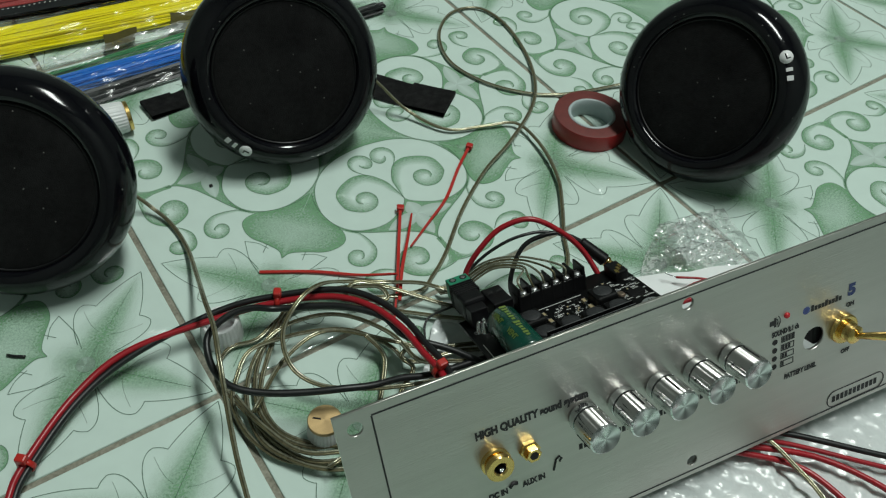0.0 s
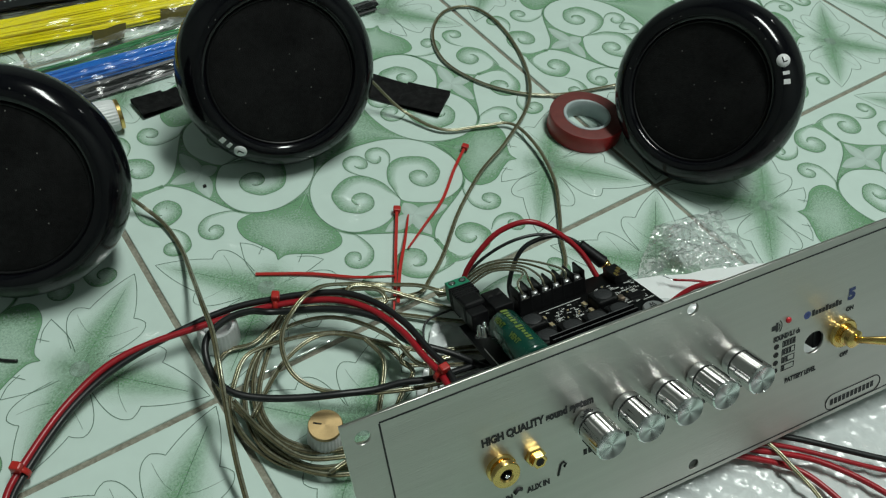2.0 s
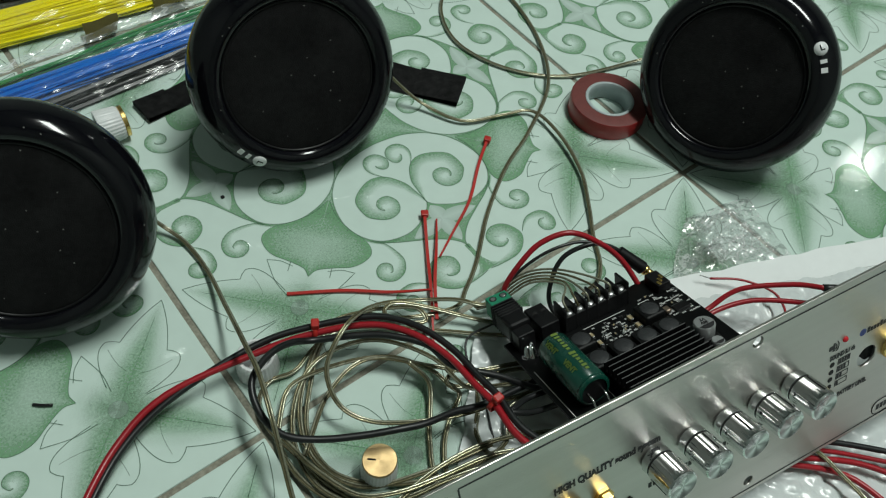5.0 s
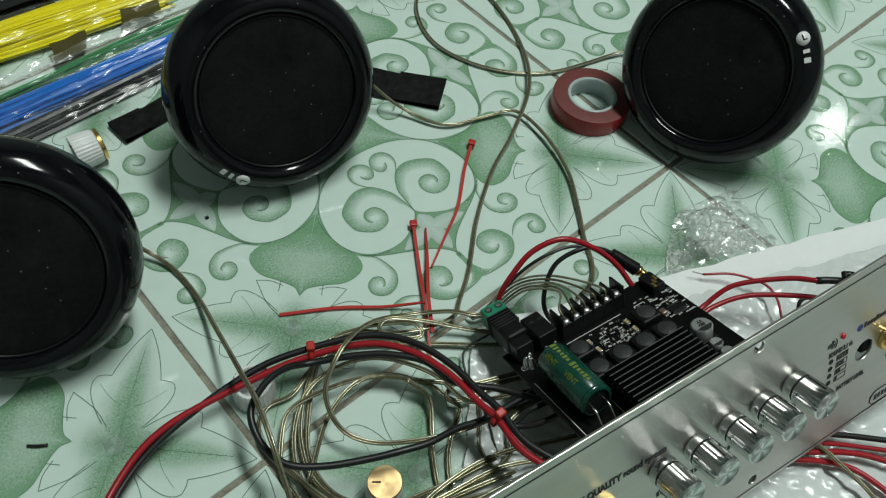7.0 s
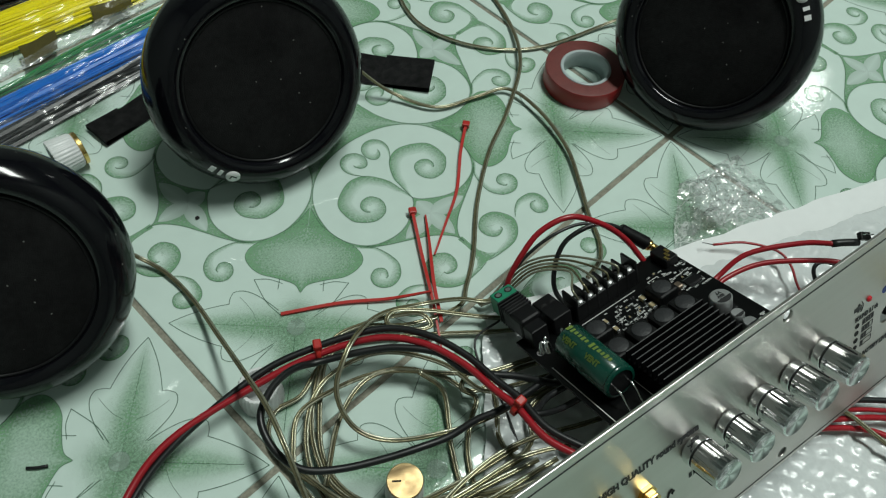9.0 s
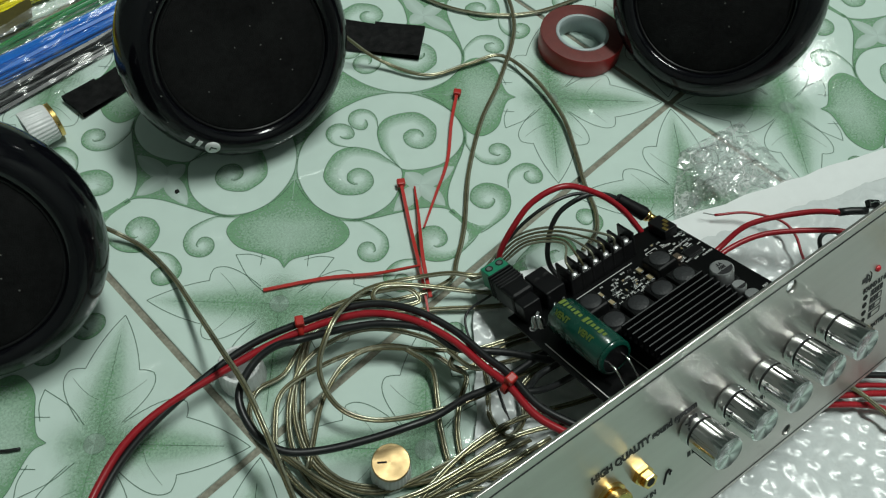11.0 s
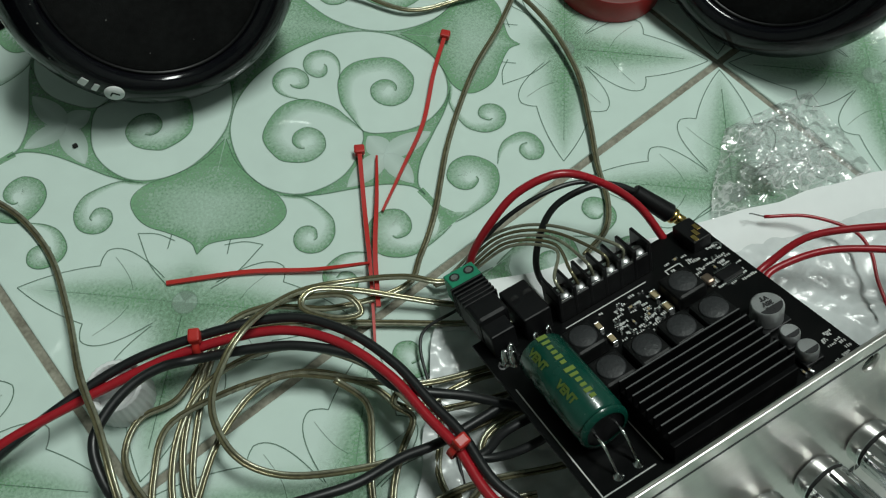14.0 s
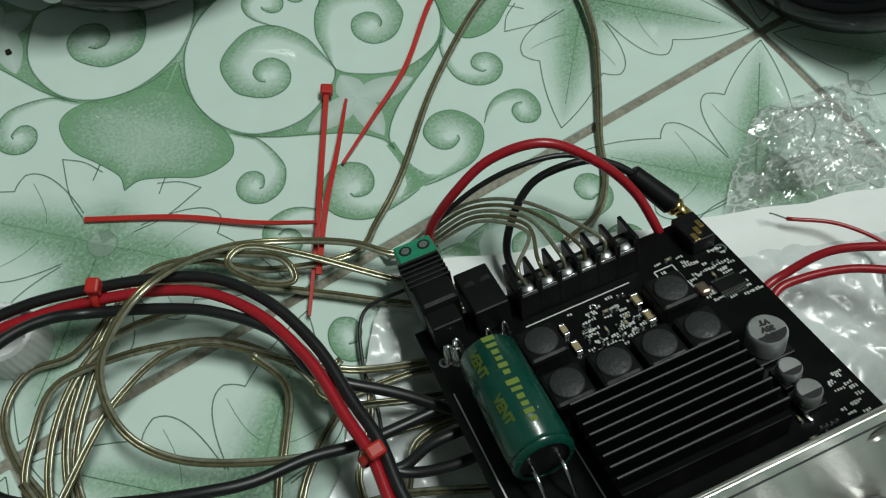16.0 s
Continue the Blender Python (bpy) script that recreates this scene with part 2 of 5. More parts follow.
FOAM = mat("white_foam_sheet", (0.64, 0.68, 0.68), 0.26, vary=0.06, scale=30, bump=0.5, bump_scale=200, coat=0.15)
PAPER = mat("white_edge_strip", (0.78, 0.81, 0.81), 0.5, vary=0.03, scale=20)
YELLOW = mat("yellow_nylon", (0.92, 0.80, 0.004), 0.35, vary=0.1, scale=80)
BLUE = mat("blue_nylon", (0.006, 0.17, 0.66), 0.35, vary=0.15, scale=80)
GREEN_NYLON = mat("green_nylon", (0.03, 0.27, 0.09), 0.35, vary=0.15, scale=80)
RED_NYLON = mat("dull_red_nylon", (0.35, 0.03, 0.03), 0.4, vary=0.15, scale=80)
BLACK_NYLON = mat("black_nylon", (0.012, 0.013, 0.015), 0.35, vary=0.2, scale=80)
LABEL_DARK = mat("dark_label", (0.085, 0.072, 0.016), 0.4, vary=0.2, scale=80)
FILM = film_mat("clear_bag_film", (0.88, 0.91, 0.90), 0.98, 0.10, 190, 1.0, 0.009, 0.06, 0.30)
SEAM = film_mat("gathered_bag_film", (0.9, 0.93, 0.92), 0.80, 0.12, 170, 1.0, 0.05, 0.6, 0.5)
CRINKLE = film_mat("crinkled_clear_film", (0.92, 0.95, 0.94), 0.87, 0.11, 190, 1.0, 0.11, 0.50, 0.7)
LED_RED = mat("red_led_lens", (0.55, 0.02, 0.03), 0.2, vary=0.05)

# ---- mesh helpers ----
I4 = Matrix.Identity(4)


def part(name, bm, material, parent=None, label="", smooth=None):
    """Links a bmesh as one mesh object, under its thing where one is given."""
    me = bpy.data.meshes.new(name)
    bm.normal_update()
    bm.to_mesh(me)
    bm.free()
    me.materials.append(material)
    if smooth is not None:
        me.shade_smooth() if smooth == 180 else me.set_sharp_from_angle(angle=radians(smooth))
    ob = new(name, me)
    if parent:
        ob.parent = parent
    return tagged(ob, label) if label else ob


def share(name, me, parent, m=I4):
    ob = new(name, me)
    ob.parent = parent
    ob.matrix_local = m
    return ob


def thing(name, m, label, category, group="", kind=""):
    ob = new(name)
    ob.empty_display_size = 0.01
    ob.matrix_world = m
    return tagged(ob, label, category, group, kind)


def box(bm, c, s, bevel=0.0, m=I4, segs=2):
    r = bmesh.ops.create_cube(bm, size=1, matrix=m @ Matrix.LocRotScale(c, None, s))
    if bevel:
        es = list({e for v in r["verts"] for e in v.link_edges})
        bmesh.ops.bevel(bm, geom=es, offset=bevel, segments=segs, affect="EDGES", profile=0.5)
    return bm


def lathe(bm, prof, seg=48, m=I4, wobble=None):
    """Turns a profile of (radius, height) round z."""
    rings = []
    for r, z in prof:
        if r < 1e-7:
            rings.append([bm.verts.new(m @ Vector((0, 0, z)))])
        else:
            rings.append([bm.verts.new(m @ Vector((r * (1 + (wobble(i) if wobble else 0)) * math.cos(2 * math.pi * i / seg),
                                                   r * (1 + (wobble(i) if wobble else 0)) * math.sin(2 * math.pi * i / seg), z))) for i in range(seg)])
    for a, b in zip(rings, rings[1:]):
        for i in range(seg):
            j = (i + 1) % seg
            if len(a) == 1 and len(b) == 1:
                continue
            if len(a) == 1:
                f = (a[0], b[i], b[j])
            elif len(b) == 1:
                f = (a[i], b[0], a[j])
            else:
                f = (a[i], b[i], b[j], a[j])
            bm.faces.new(f).smooth = True
    bmesh.ops.recalc_face_normals(bm, faces=bm.faces)
    return bm


def rod(bm, a, b, r, seg=24, bevel=0.0, r2=None):
    """A closed round bar from a to b."""
    a, b = Vector(a), Vector(b)
    h = (b - a).length
    m = Matrix.Translation(a) @ (b - a).to_track_quat("Z", "Y").to_matrix().to_4x4()
    e = r if r2 is None else r2
    return lathe(bm, [(0, 0), (r - bevel, 0), (r, bevel), (e, h - bevel), (e - bevel, h), (0, h)], seg, m)


def spline(pts, n=8):
    """A smooth line through the points."""
    p = [Vector(q) for q in pts]
    p = [2 * p[0] - p[1]] + p + [2 * p[-1] - p[-2]]
    out = []
    for i in range(1, len(p) - 2):
        a, b, c, d = p[i - 1:i + 3]
        for k in range(n):
            t = k / n
            out.append(0.5 * (2 * b + (c - a) * t + (2 * a - 5 * b + 4 * c - d) * t * t + (3 * b - a - 3 * c + d) * t ** 3))
    return out + [p[-2]]


def tube(bm, line, r, sides=8, side=0.0, lift=0.0):
    """A round cable along the line, set off sideways and upwards."""
    rings, up = [], Vector((0, 0, 1))
    n = len(line)
    for i, q in enumerate(line):
        d = (line[min(i + 1, n - 1)] - line[max(i - 1, 0)]).normalized()
        x = d.cross(up)
        x = x.normalized() if x.length > 1e-4 else Vector((1, 0, 0))
        y = x.cross(d)
        c = q + x * side + y * lift
        rings.append([bm.verts.new(c + r * (math.cos(2 * math.pi * k / sides) * x + math.sin(2 * math.pi * k / sides) * y)) for k in range(sides)])
    for a, b in zip(rings, rings[1:]):
        for k in range(sides):
            bm.faces.new((a[k], a[(k + 1) % sides], b[(k + 1) % sides], b[k])).smooth = True
    bm.faces.new(rings[0][::-1])
    bm.faces.new(rings[-1])
    return bm


def cable(name, pts, r, material, label, n=8, category="cable", group=""):
    ob = part(name, tube(bmesh.new(), spline(pts, n), r, 10), material)
    return tagged(ob, label, category, group)


def twin(pts, label, r=0.00064, n=8, group="clear speaker wire"):
    """Clear two-core speaker wire: a copper core beside a tinned one."""
    e = thing("speaker_wire", I4, label, "wire", group)
    line = spline(pts, n)
    part("copper_core", tube(bmesh.new(), line, r, 8, side=r * 0.95), WIRE_COPPER, e)
    part("tinned_core", tube(bmesh.new(), line, r, 8, side=-r * 0.95), WIRE_TIN, e)
    return e


def text_mesh(name, words, size, m, material, parent, squeeze=1.0, label=""):
    c = bpy.data.curves.new(name, "FONT")
    c.body, c.size, c.extrude, c.offset = words, size, 0.00004, size * 0.06
    c.align_x, c.align_y = "CENTER", "CENTER"
    tmp = bpy.data.objects.new("tmp", c)
    scene.collection.objects.link(tmp)
    me = bpy.data.meshes.new_from_object(tmp.evaluated_get(bpy.context.evaluated_depsgraph_get()))
    bpy.data.objects.remove(tmp)
    me.name = name
    me.materials.clear()
    me.materials.append(material)
    ob = new(name, me)
    ob.parent = parent
    ob.matrix_local = m @ Matrix.Diagonal((squeeze, 1, 1, 1))
    return tagged(ob, label) if label else ob


def sheet(nx, ny, corners, height):
    """A four-cornered sheet of small faces; height gives each place its z."""
    bm = bmesh.new()
    a, b, c, d = [Vector((*q, 0)) for q in corners]
    g = []
    for j in range(ny + 1):
        row = []
        for i in range(nx + 1):
            s, t = i / nx, j / ny
            p = (a * (1 - s) + b * s) * (1 - t) + (d * (1 - s) + c * s) * t
            w = 0.0018
            p.x += w * noise.noise(p * 60)
            p.y += w * noise.noise(p * 60 + Vector((9, 3, 1)))
            p.z = height(p, s, t)
            row.append(bm.verts.new(p))
        g.append(row)
    for j in range(ny):
        for i in range(nx):
            bm.faces.new((g[j][i], g[j][i + 1], g[j + 1][i + 1], g[j + 1][i])).smooth = True
    return bm


# ---- room shell ----
X0, X1, Y0, Y1, HIGH = -1.2, 3.0, -1.5, 2.1, 2.7
floor = part("floor", box(bmesh.new(), ((X0 + X1) / 2, (Y0 + Y1) / 2, -0.0512), (X1 - X0, Y1 - Y0, 0.1)), GROUT)
tagged(floor, "mint green glazed ceramic tile floor with scroll print", "floor", kind="structure")
# Walls and ceiling stay out of view; added for bounce and dark chrome reflections.
for nm, c, s in (("wall_north", ((X0 + X1) / 2, Y1 + 0.05, HIGH / 2), (X1 - X0 + 0.2, 0.1, HIGH)), ("wall_south", ((X0 + X1) / 2, Y0 - 0.05, HIGH / 2), (X1 - X0 + 0.2, 0.1, HIGH)),
                 ("wall_east", (X1 + 0.05, (Y0 + Y1) / 2, HIGH / 2), (0.1, Y1 - Y0, HIGH)), ("wall_west", (X0 - 0.05, (Y0 + Y1) / 2, HIGH / 2), (0.1, Y1 - Y0, HIGH))):
    tagged(part(nm, box(bmesh.new(), c, s), WALL), "unseen room wall added to bounce light", "wall", kind="structure")
tagged(part("ceiling", box(bmesh.new(), ((X0 + X1) / 2, (Y0 + Y1) / 2, HIGH + 0.05), (X1 - X0 + 0.2, Y1 - Y0 + 0.2, 0.1)), WALL), "unseen ceiling added to bounce light", "ceiling", kind="structure")

# ---- the printed pattern of one tile ----
TILE, GAP = 0.3, 0.0032


class Print:
    """Collects faces with a cover value at each corner."""

    def __init__(self):
        self.v, self.c, self.f, self.n = [], [], [], 0

    def strip(self, rows):
        """rows: lists of (x, y, cover) of equal length, joined to a band."""
        k = len(rows[0])
        o = len(self.v)
        self.n += 1
        for row in rows:
            for x, y, a in row:
                self.v.append((x, y, self.n))
                self.c.append(a)
        for i in range(len(rows) - 1):
            for j in range(k - 1):
                self.f.append((o + i * k + j, o + i * k + j + 1, o + (i + 1) * k + j + 1, o + (i + 1) * k + j))

    def mesh(self, name, z, material):
        """All eight mirror images about the tile's middle, at the height z."""
        v, c, f = [], [], []
        h = TILE / 2
        for sx in (1, -1):
            for sy in (1, -1):
                for swap in (0, 1):
                    o = len(v)
                    lift = z + 4e-6 * ((sx < 0) * 4 + (sy < 0) * 2 + swap)
                    for x, y, k in self.v:
                        x, y = x - h, y - h
                        if swap:
                            x, y = y, x
                        v.append((x * sx, y * sy, lift + 4e-7 * k))
                    c += self.c
                    turn = (sx * sy < 0) != bool(swap)
                    f += [tuple(o + q for q in (reversed(g) if turn else g)) for g in self.f]
        me = bpy.data.meshes.new(name)
        me.from_pydata(v, [], f)
        me.attributes.new("cover", "FLOAT", "POINT").data.foreach_set("value", c)
        me.materials.append(material)
        return me


soft, pale, curls, lines, eyes = Print(), Print(), Print(), Print(), Print()


def disc(p, cx, cy, r, a, seg=40):
    p.strip([[(cx, cy, a), (cx + r * math.cos(t), cy + r * math.sin(t), a)] for t in [2 * math.pi * i / seg for i in range(seg + 1)]])


def stroke(pts, w=0.0005, a=0.8):
    rows = []
    for i, (x, y) in enumerate(pts):
        x0, y0 = pts[max(i - 1, 0)]
        x1, y1 = pts[min(i + 1, len(pts) - 1)]
        l = math.hypot(x1 - x0, y1 - y0) or 1
        nx, ny = -(y1 - y0) / l * w / 2, (x1 - x0) / l * w / 2
        rows.append([(x - nx, y - ny, a), (x + nx, y + ny, a)])
    lines.strip(rows)


def half_ring(p, cx, cy, r1, a0, a1, start, seg=20):
    """Half a sprayed round, deep in the middle; the mirror image makes the other half."""
    p.strip([[(cx, cy, a0), (cx + r1 * 0.5 * math.cos(t), cy + r1 * 0.5 * math.sin(t), (a0 * 2 + a1) / 3), (cx + r1 * math.cos(t), cy + r1 * math.sin(t), a1)] for t in [radians(start) + math.pi * i / seg for i in range(seg + 1)]])


def curl(cx, cy, turn, hand, path, wide, deep=0.85):
    """A scroll about an eye: path gives (angle, radius in mm) stations; the shade is deep along its outer edge and fades inwards."""
    line = spline([(cx + r / 1000 * math.cos(radians(turn + hand * a)), cy + r / 1000 * math.sin(radians(turn + hand * a)), 0) for a, r in path], 6)
    n = len(line) - 1
    rows, edge = [], []
    for i, q in enumerate(line):
        d = line[min(i + 1, n)] - line[max(i - 1, 0)]
        nx, ny = -d.y * hand / d.length, d.x * hand / d.length
        k = i / n
        far = math.hypot(q.x - cx, q.y - cy)
        w = min(wide, far * 0.92) * min(1, 0.04 + 3.5 * k) * min(1, 0.3 + 4 * (1 - k))
        a = deep * (0.88 + 0.12 * math.sin(9 * k + 40 * cx))
        rows.append([(q.x + nx * w * f, q.y + ny * w * f, b * a) for f, b in ((0, 1.0), (0.12, 0.74), (0.38, 0.46), (0.7, 0.22), (1, 0.0))])
        edge.append((q.x, q.y))
    curls.strip(rows)
    stroke(edge, 0.00042, 0.50)


def leaf(cx, cy, ang, long, wide, glow=0.70, sides=(1, -1), reach=1.0):
    """A lobed leaf outline with a sprayed green rib."""
    ca, sa = math.cos(radians(ang)), math.sin(radians(ang))
    at = lambda l, w: (cx + ca * l * long - sa * w * wide, cy + sa * l * long + ca * w * wide)
    half = [((1.0, 0.0), (0.80, 0.140), (0.556, 0.20)), ((0.556, 0.20), (0.565, 0.25), (0.54, 0.31)), ((0.54, 0.31), (0.43, 0.40), (0.157, 0.155))]
    for s in sides:
        for a, b, c in half:
            pts = []
            for i in range(11):
                t = i / 10
                pts.append(at(*[((1 - t) ** 2 * a[k] + 2 * t * (1 - t) * b[k] + t * t * c[k]) * (1, s)[k] for k in (0, 1)]))
            stroke(pts, 0.00044, 0.62)
        stroke([at(0.32 + 0.16 * i / 5, s * (0.05 + 0.22 * (i / 5) ** 0.7)) for i in range(6)], 0.0003, 0.40)
    rows = []
    cross = [(-1, 0), (-0.6, 0.22), (-0.25, 0.75), (0, 1), (0.25, 0.75), (0.6, 0.22), (1, 0)] if len(sides) > 1 else [(0, 1), (0.25 * sides[0], 0.75), (0.6 * sides[0], 0.22), (sides[0], 0)]
    for i in range(15):
        l = i / 14 * reach
        w = 0.30 * (1 - 0.55 * l) * math.sin(math.pi * min(1, 0.30 + 0.70 * l)) ** 0.6 + 0.01
        a = glow * (1 - (l / reach) ** 2.2) * min(1, 0.45 + 2.0 * l)
        rows.append([(*at(l, k * w), f * a) for k, f in cross])
    curls.strip(rows)
    stroke([at(0.08 + 0.75 * i / 10, 0.0) for i in range(11)], 0.00035, 0.28)


# flower of four leaves near each corner
leaf(0.05, 0.05, 225, 0.066, 0.064, sides=(1,))
leaf(0.05, 0.05, 135, 0.0625, 0.060)
half_ring(curls, 0.05, 0.05, 0.017, 0.26, 0.0, 45)
for tip in ([(0.0605, 0.0486, 0), (0.0720, 0.0484, 0), (0.0864, 0.0520, 0)], [(0.0864, 0.0520, 0), (0.0815, 0.0576, 0), (0.0748, 0.0612, 0)], [(0.0735, 0.0572, 0), (0.0752, 0.0590, 0), (0.0780, 0.0618, 0)]):
    stroke([(q.x, q.y) for q in spline(tip, 6)], 0.00044, 0.62)
curls.strip([[(0.05 + 0.0005 * l, 0.05 + 0.0005 * l, 0.42 * (1 - l / 34)), (0.05 + 0.00064 * l, 0.05 + 0.00030 * l, 0.22 * (1 - l / 34)), (0.05 + 0.0008 * l, 0.05 + 0.0001 * l, 0.0)] for l in range(0, 35, 2)])
# club-shaped leaf on the diagonal: one half, its mirror image makes the other
club = spline([(-0.0172, 0.0, 0), (-0.0122, 0.0037, 0), (-0.0090, 0.0129, 0), (-0.0070, 0.0211, 0), (-0.0033, 0.0267, 0), (0.0022, 0.0305, 0), (0.0072, 0.0303, 0), (0.0124, 0.0262, 0), (0.0175, 0.0174, 0), (0.0262, 0.0068, 0), (0.0375, 0.0003, 0)], 5)
on = lambda l, w: (0.0765 + (l - w) * 0.7071, 0.0765 + (l + w) * 0.7071)
curls.strip([[(*on(p.x + (0.005 - p.x) * 0.55 * (1 - f), p.y * f), a + (0.25 * min(1, max(0, (p.x - 0.012) / 0.014)) if f < 0.9 else 0)) for f, a in ((1, 0.92), (0.93, 0.74), (0.75, 0.52), (0.45, 0.36), (0.0, 0.27))] for p in club])
stroke([on(p.x, p.y) for p in club], 0.00036, 0.5)
# heart-shaped pale field: half of its edge, with the green ground sprayed outside it
heart = spline([(0.1500, 0.0705, 0), (0.1465, 0.0662, 0), (0.1362, 0.0598, 0), (0.1270, 0.0576, 0), (0.1172, 0.0590, 0), (0.1094, 0.0630, 0), (0.1034, 0.0708, 0), (0.1004, 0.0815, 0), (0.1018, 0.0934, 0), (0.1058, 0.1035, 0), (0.1108, 0.1102, 0), (0.1182, 0.1167, 0), (0.1296, 0.1222, 0), (0.1420, 0.1246, 0), (0.1500, 0.1252, 0)], 5)
stroke([(p.x, p.y) for p in heart], 0.0006, 0.42)
ground = []
for p in heart[31:]:
    if p.y > 0.084:
        m = min(0.15, (p.x + p.y) / 2 + max(0, p.x - 0.118) * 0.42)
        far = Vector((m, m, 0)) - p
        near = min(0.006, far.length * 0.5) / max(1e-5, far.length)
        ground.append([(p.x, p.y, 0.92), (p.x + far.x * near * 0.3, p.y + far.y * near * 0.3, 0.66), (p.x + far.x * near, p.y + far.y * near, 0.48), (m, m, 0.36)])
soft.strip(ground)
# rim of green along the lower edge of the heart, out to the club
soft.strip([[(p.x, p.y, 0.85), (p.x + (p.x - 0.131) * 0.035, p.y + (p.y - 0.088) * 0.035, 0.6), (p.x + (p.x - 0.131) * 0.07, p.y + (p.y - 0.088) * 0.07, 0.0)] for p in heart[18:42]])
# green diamond between heart and edge field, with four pale petals on it
arc = spline([(0.1500, 0.0300, 0), (0.1484, 0.0362, 0), (0.1403, 0.0440, 0), (0.1277, 0.0510, 0), (0.1165, 0.0568, 0), (0.1080, 0.0632, 0)], 5)
stroke([(p.x, p.y) for p in arc], 0.0006, 0.42)
low = heart[:26]
soft.strip([[(h.x, h.y, 0.90), (h.x * 0.9 + q.x * 0.1, h.y * 0.9 + q.y * 0.1, 0.66), (h.x * 0.5 + q.x * 0.5, h.y * 0.5 + q.y * 0.5, 0.60), (h.x * 0.1 + q.x * 0.9, h.y * 0.1 + q.y * 0.9, 0.66), (q.x, q.y, 0.90)] for h, q in zip(low, arc)])
for ang, l, wid in ((90, 0.0118, 0.0052), (188, 0.0225, 0.0050), (270, 0.0185, 0.0048)):
    ca, sa = math.cos(radians(ang)), math.sin(radians(ang))
    s0, s1 = (-1, 1) if ang == 188 else ((0, 1) if ang == 90 else (-1, 0))
    pale.strip([[(0.15 + ca * l * k - sa * w * f, 0.0555 + sa * l * k + ca * w * f, 0.60 + 0.18 * (1 - abs(f))) for f in (s0, s0 * 0.5 + s1 * 0.5 if s0 * s1 else (s0 + s1) * 0.5, s1)]
                for k, w in [(i / 12, wid * math.sin(math.pi * min(1, (i / 12) ** 0.8 * 0.97 + 0.03)) ** 0.75) for i in range(13)]])
# wedge that runs from the diamond to the tile's edge
soft.strip([[(0.15, y, 0.8), (0.15 - w * 0.5, y, 0.6), (0.15 - w, y, a)] for y, w, a in ((0.0330, 0.0016, 0.8), (0.0270, 0.0014, 0.7), (0.0210, 0.0018, 0.6), (0.0160, 0.0040, 0.4), (0.0125, 0.0090, 0.1))])
# scrolls: large in the heart, small above it, one beside the club, two along the tile's edge
curl(0.1295, 0.0810, 0, 1, ((-27, 23.2), (-12, 20.6), (0, 19.7), (25, 20.0), (60, 21.8), (90, 21.4), (135, 19.4), (175, 15.6), (201, 12.9), (238, 10.5), (280, 8.5), (321, 6.9), (370, 6.3), (423, 6.8), (471, 7.0), (510, 6.8), (545, 5.8), (572, 4.6)), 0.0085)
curl(0.1432, 0.1104, -102, -1, ((0, 11.8), (50, 9.0), (91, 9.2), (129, 9.3), (167, 8.5), (205, 7.4), (248, 6.6), (289, 6.4), (321, 6.3), (353, 5.0), (398, 3.2), (430, 2.4)), 0.0048)
curl(0.1015, 0.0430, 80, -1, ((0, 23.0), (25, 18.5), (66, 13.4), (97, 11.0), (127, 9.2), (166, 7.6), (210, 6.4), (255, 6.0), (303, 5.8), (350, 6.0), (388, 5.8), (421, 5.0), (470, 3.4), (500, 2.2)), 0.0058)
curl(0.1300, 0.0245, -33, -1, ((0, 22.6), (15, 18.0), (57, 13.4), (96, 12.0), (133, 12.0), (170, 10.8), (206, 10.7), (245, 10.4), (286, 9.8), (320, 8.2), (357, 6.6), (393, 5.0), (444, 3.6), (480, 2.6)), 0.0090, 0.95)
curl(0.1010, 0.0195, 10, 1, ((0, 16.0), (24, 13.2), (52, 11.2), (93, 9.3), (127, 8.1), (168, 6.5), (216, 6.2), (260, 6.2), (311, 5.5), (366, 4.6), (416, 4.0), (465, 3.4)), 0.0056, 0.95)
disc(eyes, 0.05, 0.05, 0.0046, 0.15, 28)
M_EYE = eyes.mesh("flower_eye", 0.00030, PALE)
stroke([(0.05 + 0.0047 * math.cos(radians(a)), 0.05 + 0.0047 * math.sin(radians(a))) for a in range(45, 226, 15)], 0.0003, 0.25)
M_SOFT, M_PALE = soft.mesh("spray", 0.00006, INK), pale.mesh("pale_round", 0.00012, PALE)
M_CURL, M_LINE = curls.mesh("scroll", 0.00018, INK), lines.mesh("outline", 0.00024, LINE)

# ---- front panel of the amplifier ----
PANEL = Matrix(((0.9832, 0.1811, 0.0214, 0.1619), (-0.1739, 0.8954, 0.4100, -0.1208), (0.0551, -0.4068, 0.9118, 0.0975), (0, 0, 0, 1))) @ Matrix.Scale(1.034, 4)
BOARD = Matrix(((0.9825, 0.1862, 0.0054, 0.1596), (-0.1730, 0.9008, 0.3984, -0.1211), (0.0694, -0.3923, 0.9172, 0.0982), (0, 0, 0, 1))) @ Matrix.Scale(1.0117, 4)
FACE = pose(0, 0, 0, 90, 0, 0)
panel = thing("amplifier_front_panel", PANEL, "brushed aluminium amplifier front panel with chrome knobs, leaning", "panel")
bm = box(bmesh.new(), (0, 0.0007, -0.0408), (0.291, 0.0014, 0.0965), 0.0003)
plate = part("plate", bm, STEEL, panel)
HOLES = ((-0.1383, 0, 0.0030), (0, 0, 0.0028), (0.001, -0.081, 0.0027), (0.0655, -0.042, 0.0058), (0.1383, 0, 0.003), (-0.1383, -0.081, 0.003))
cut = bmesh.new()
for a, h, r in HOLES:
    rod(cut, (a, -0.01, h), (a, 0.01, h), r, 24)
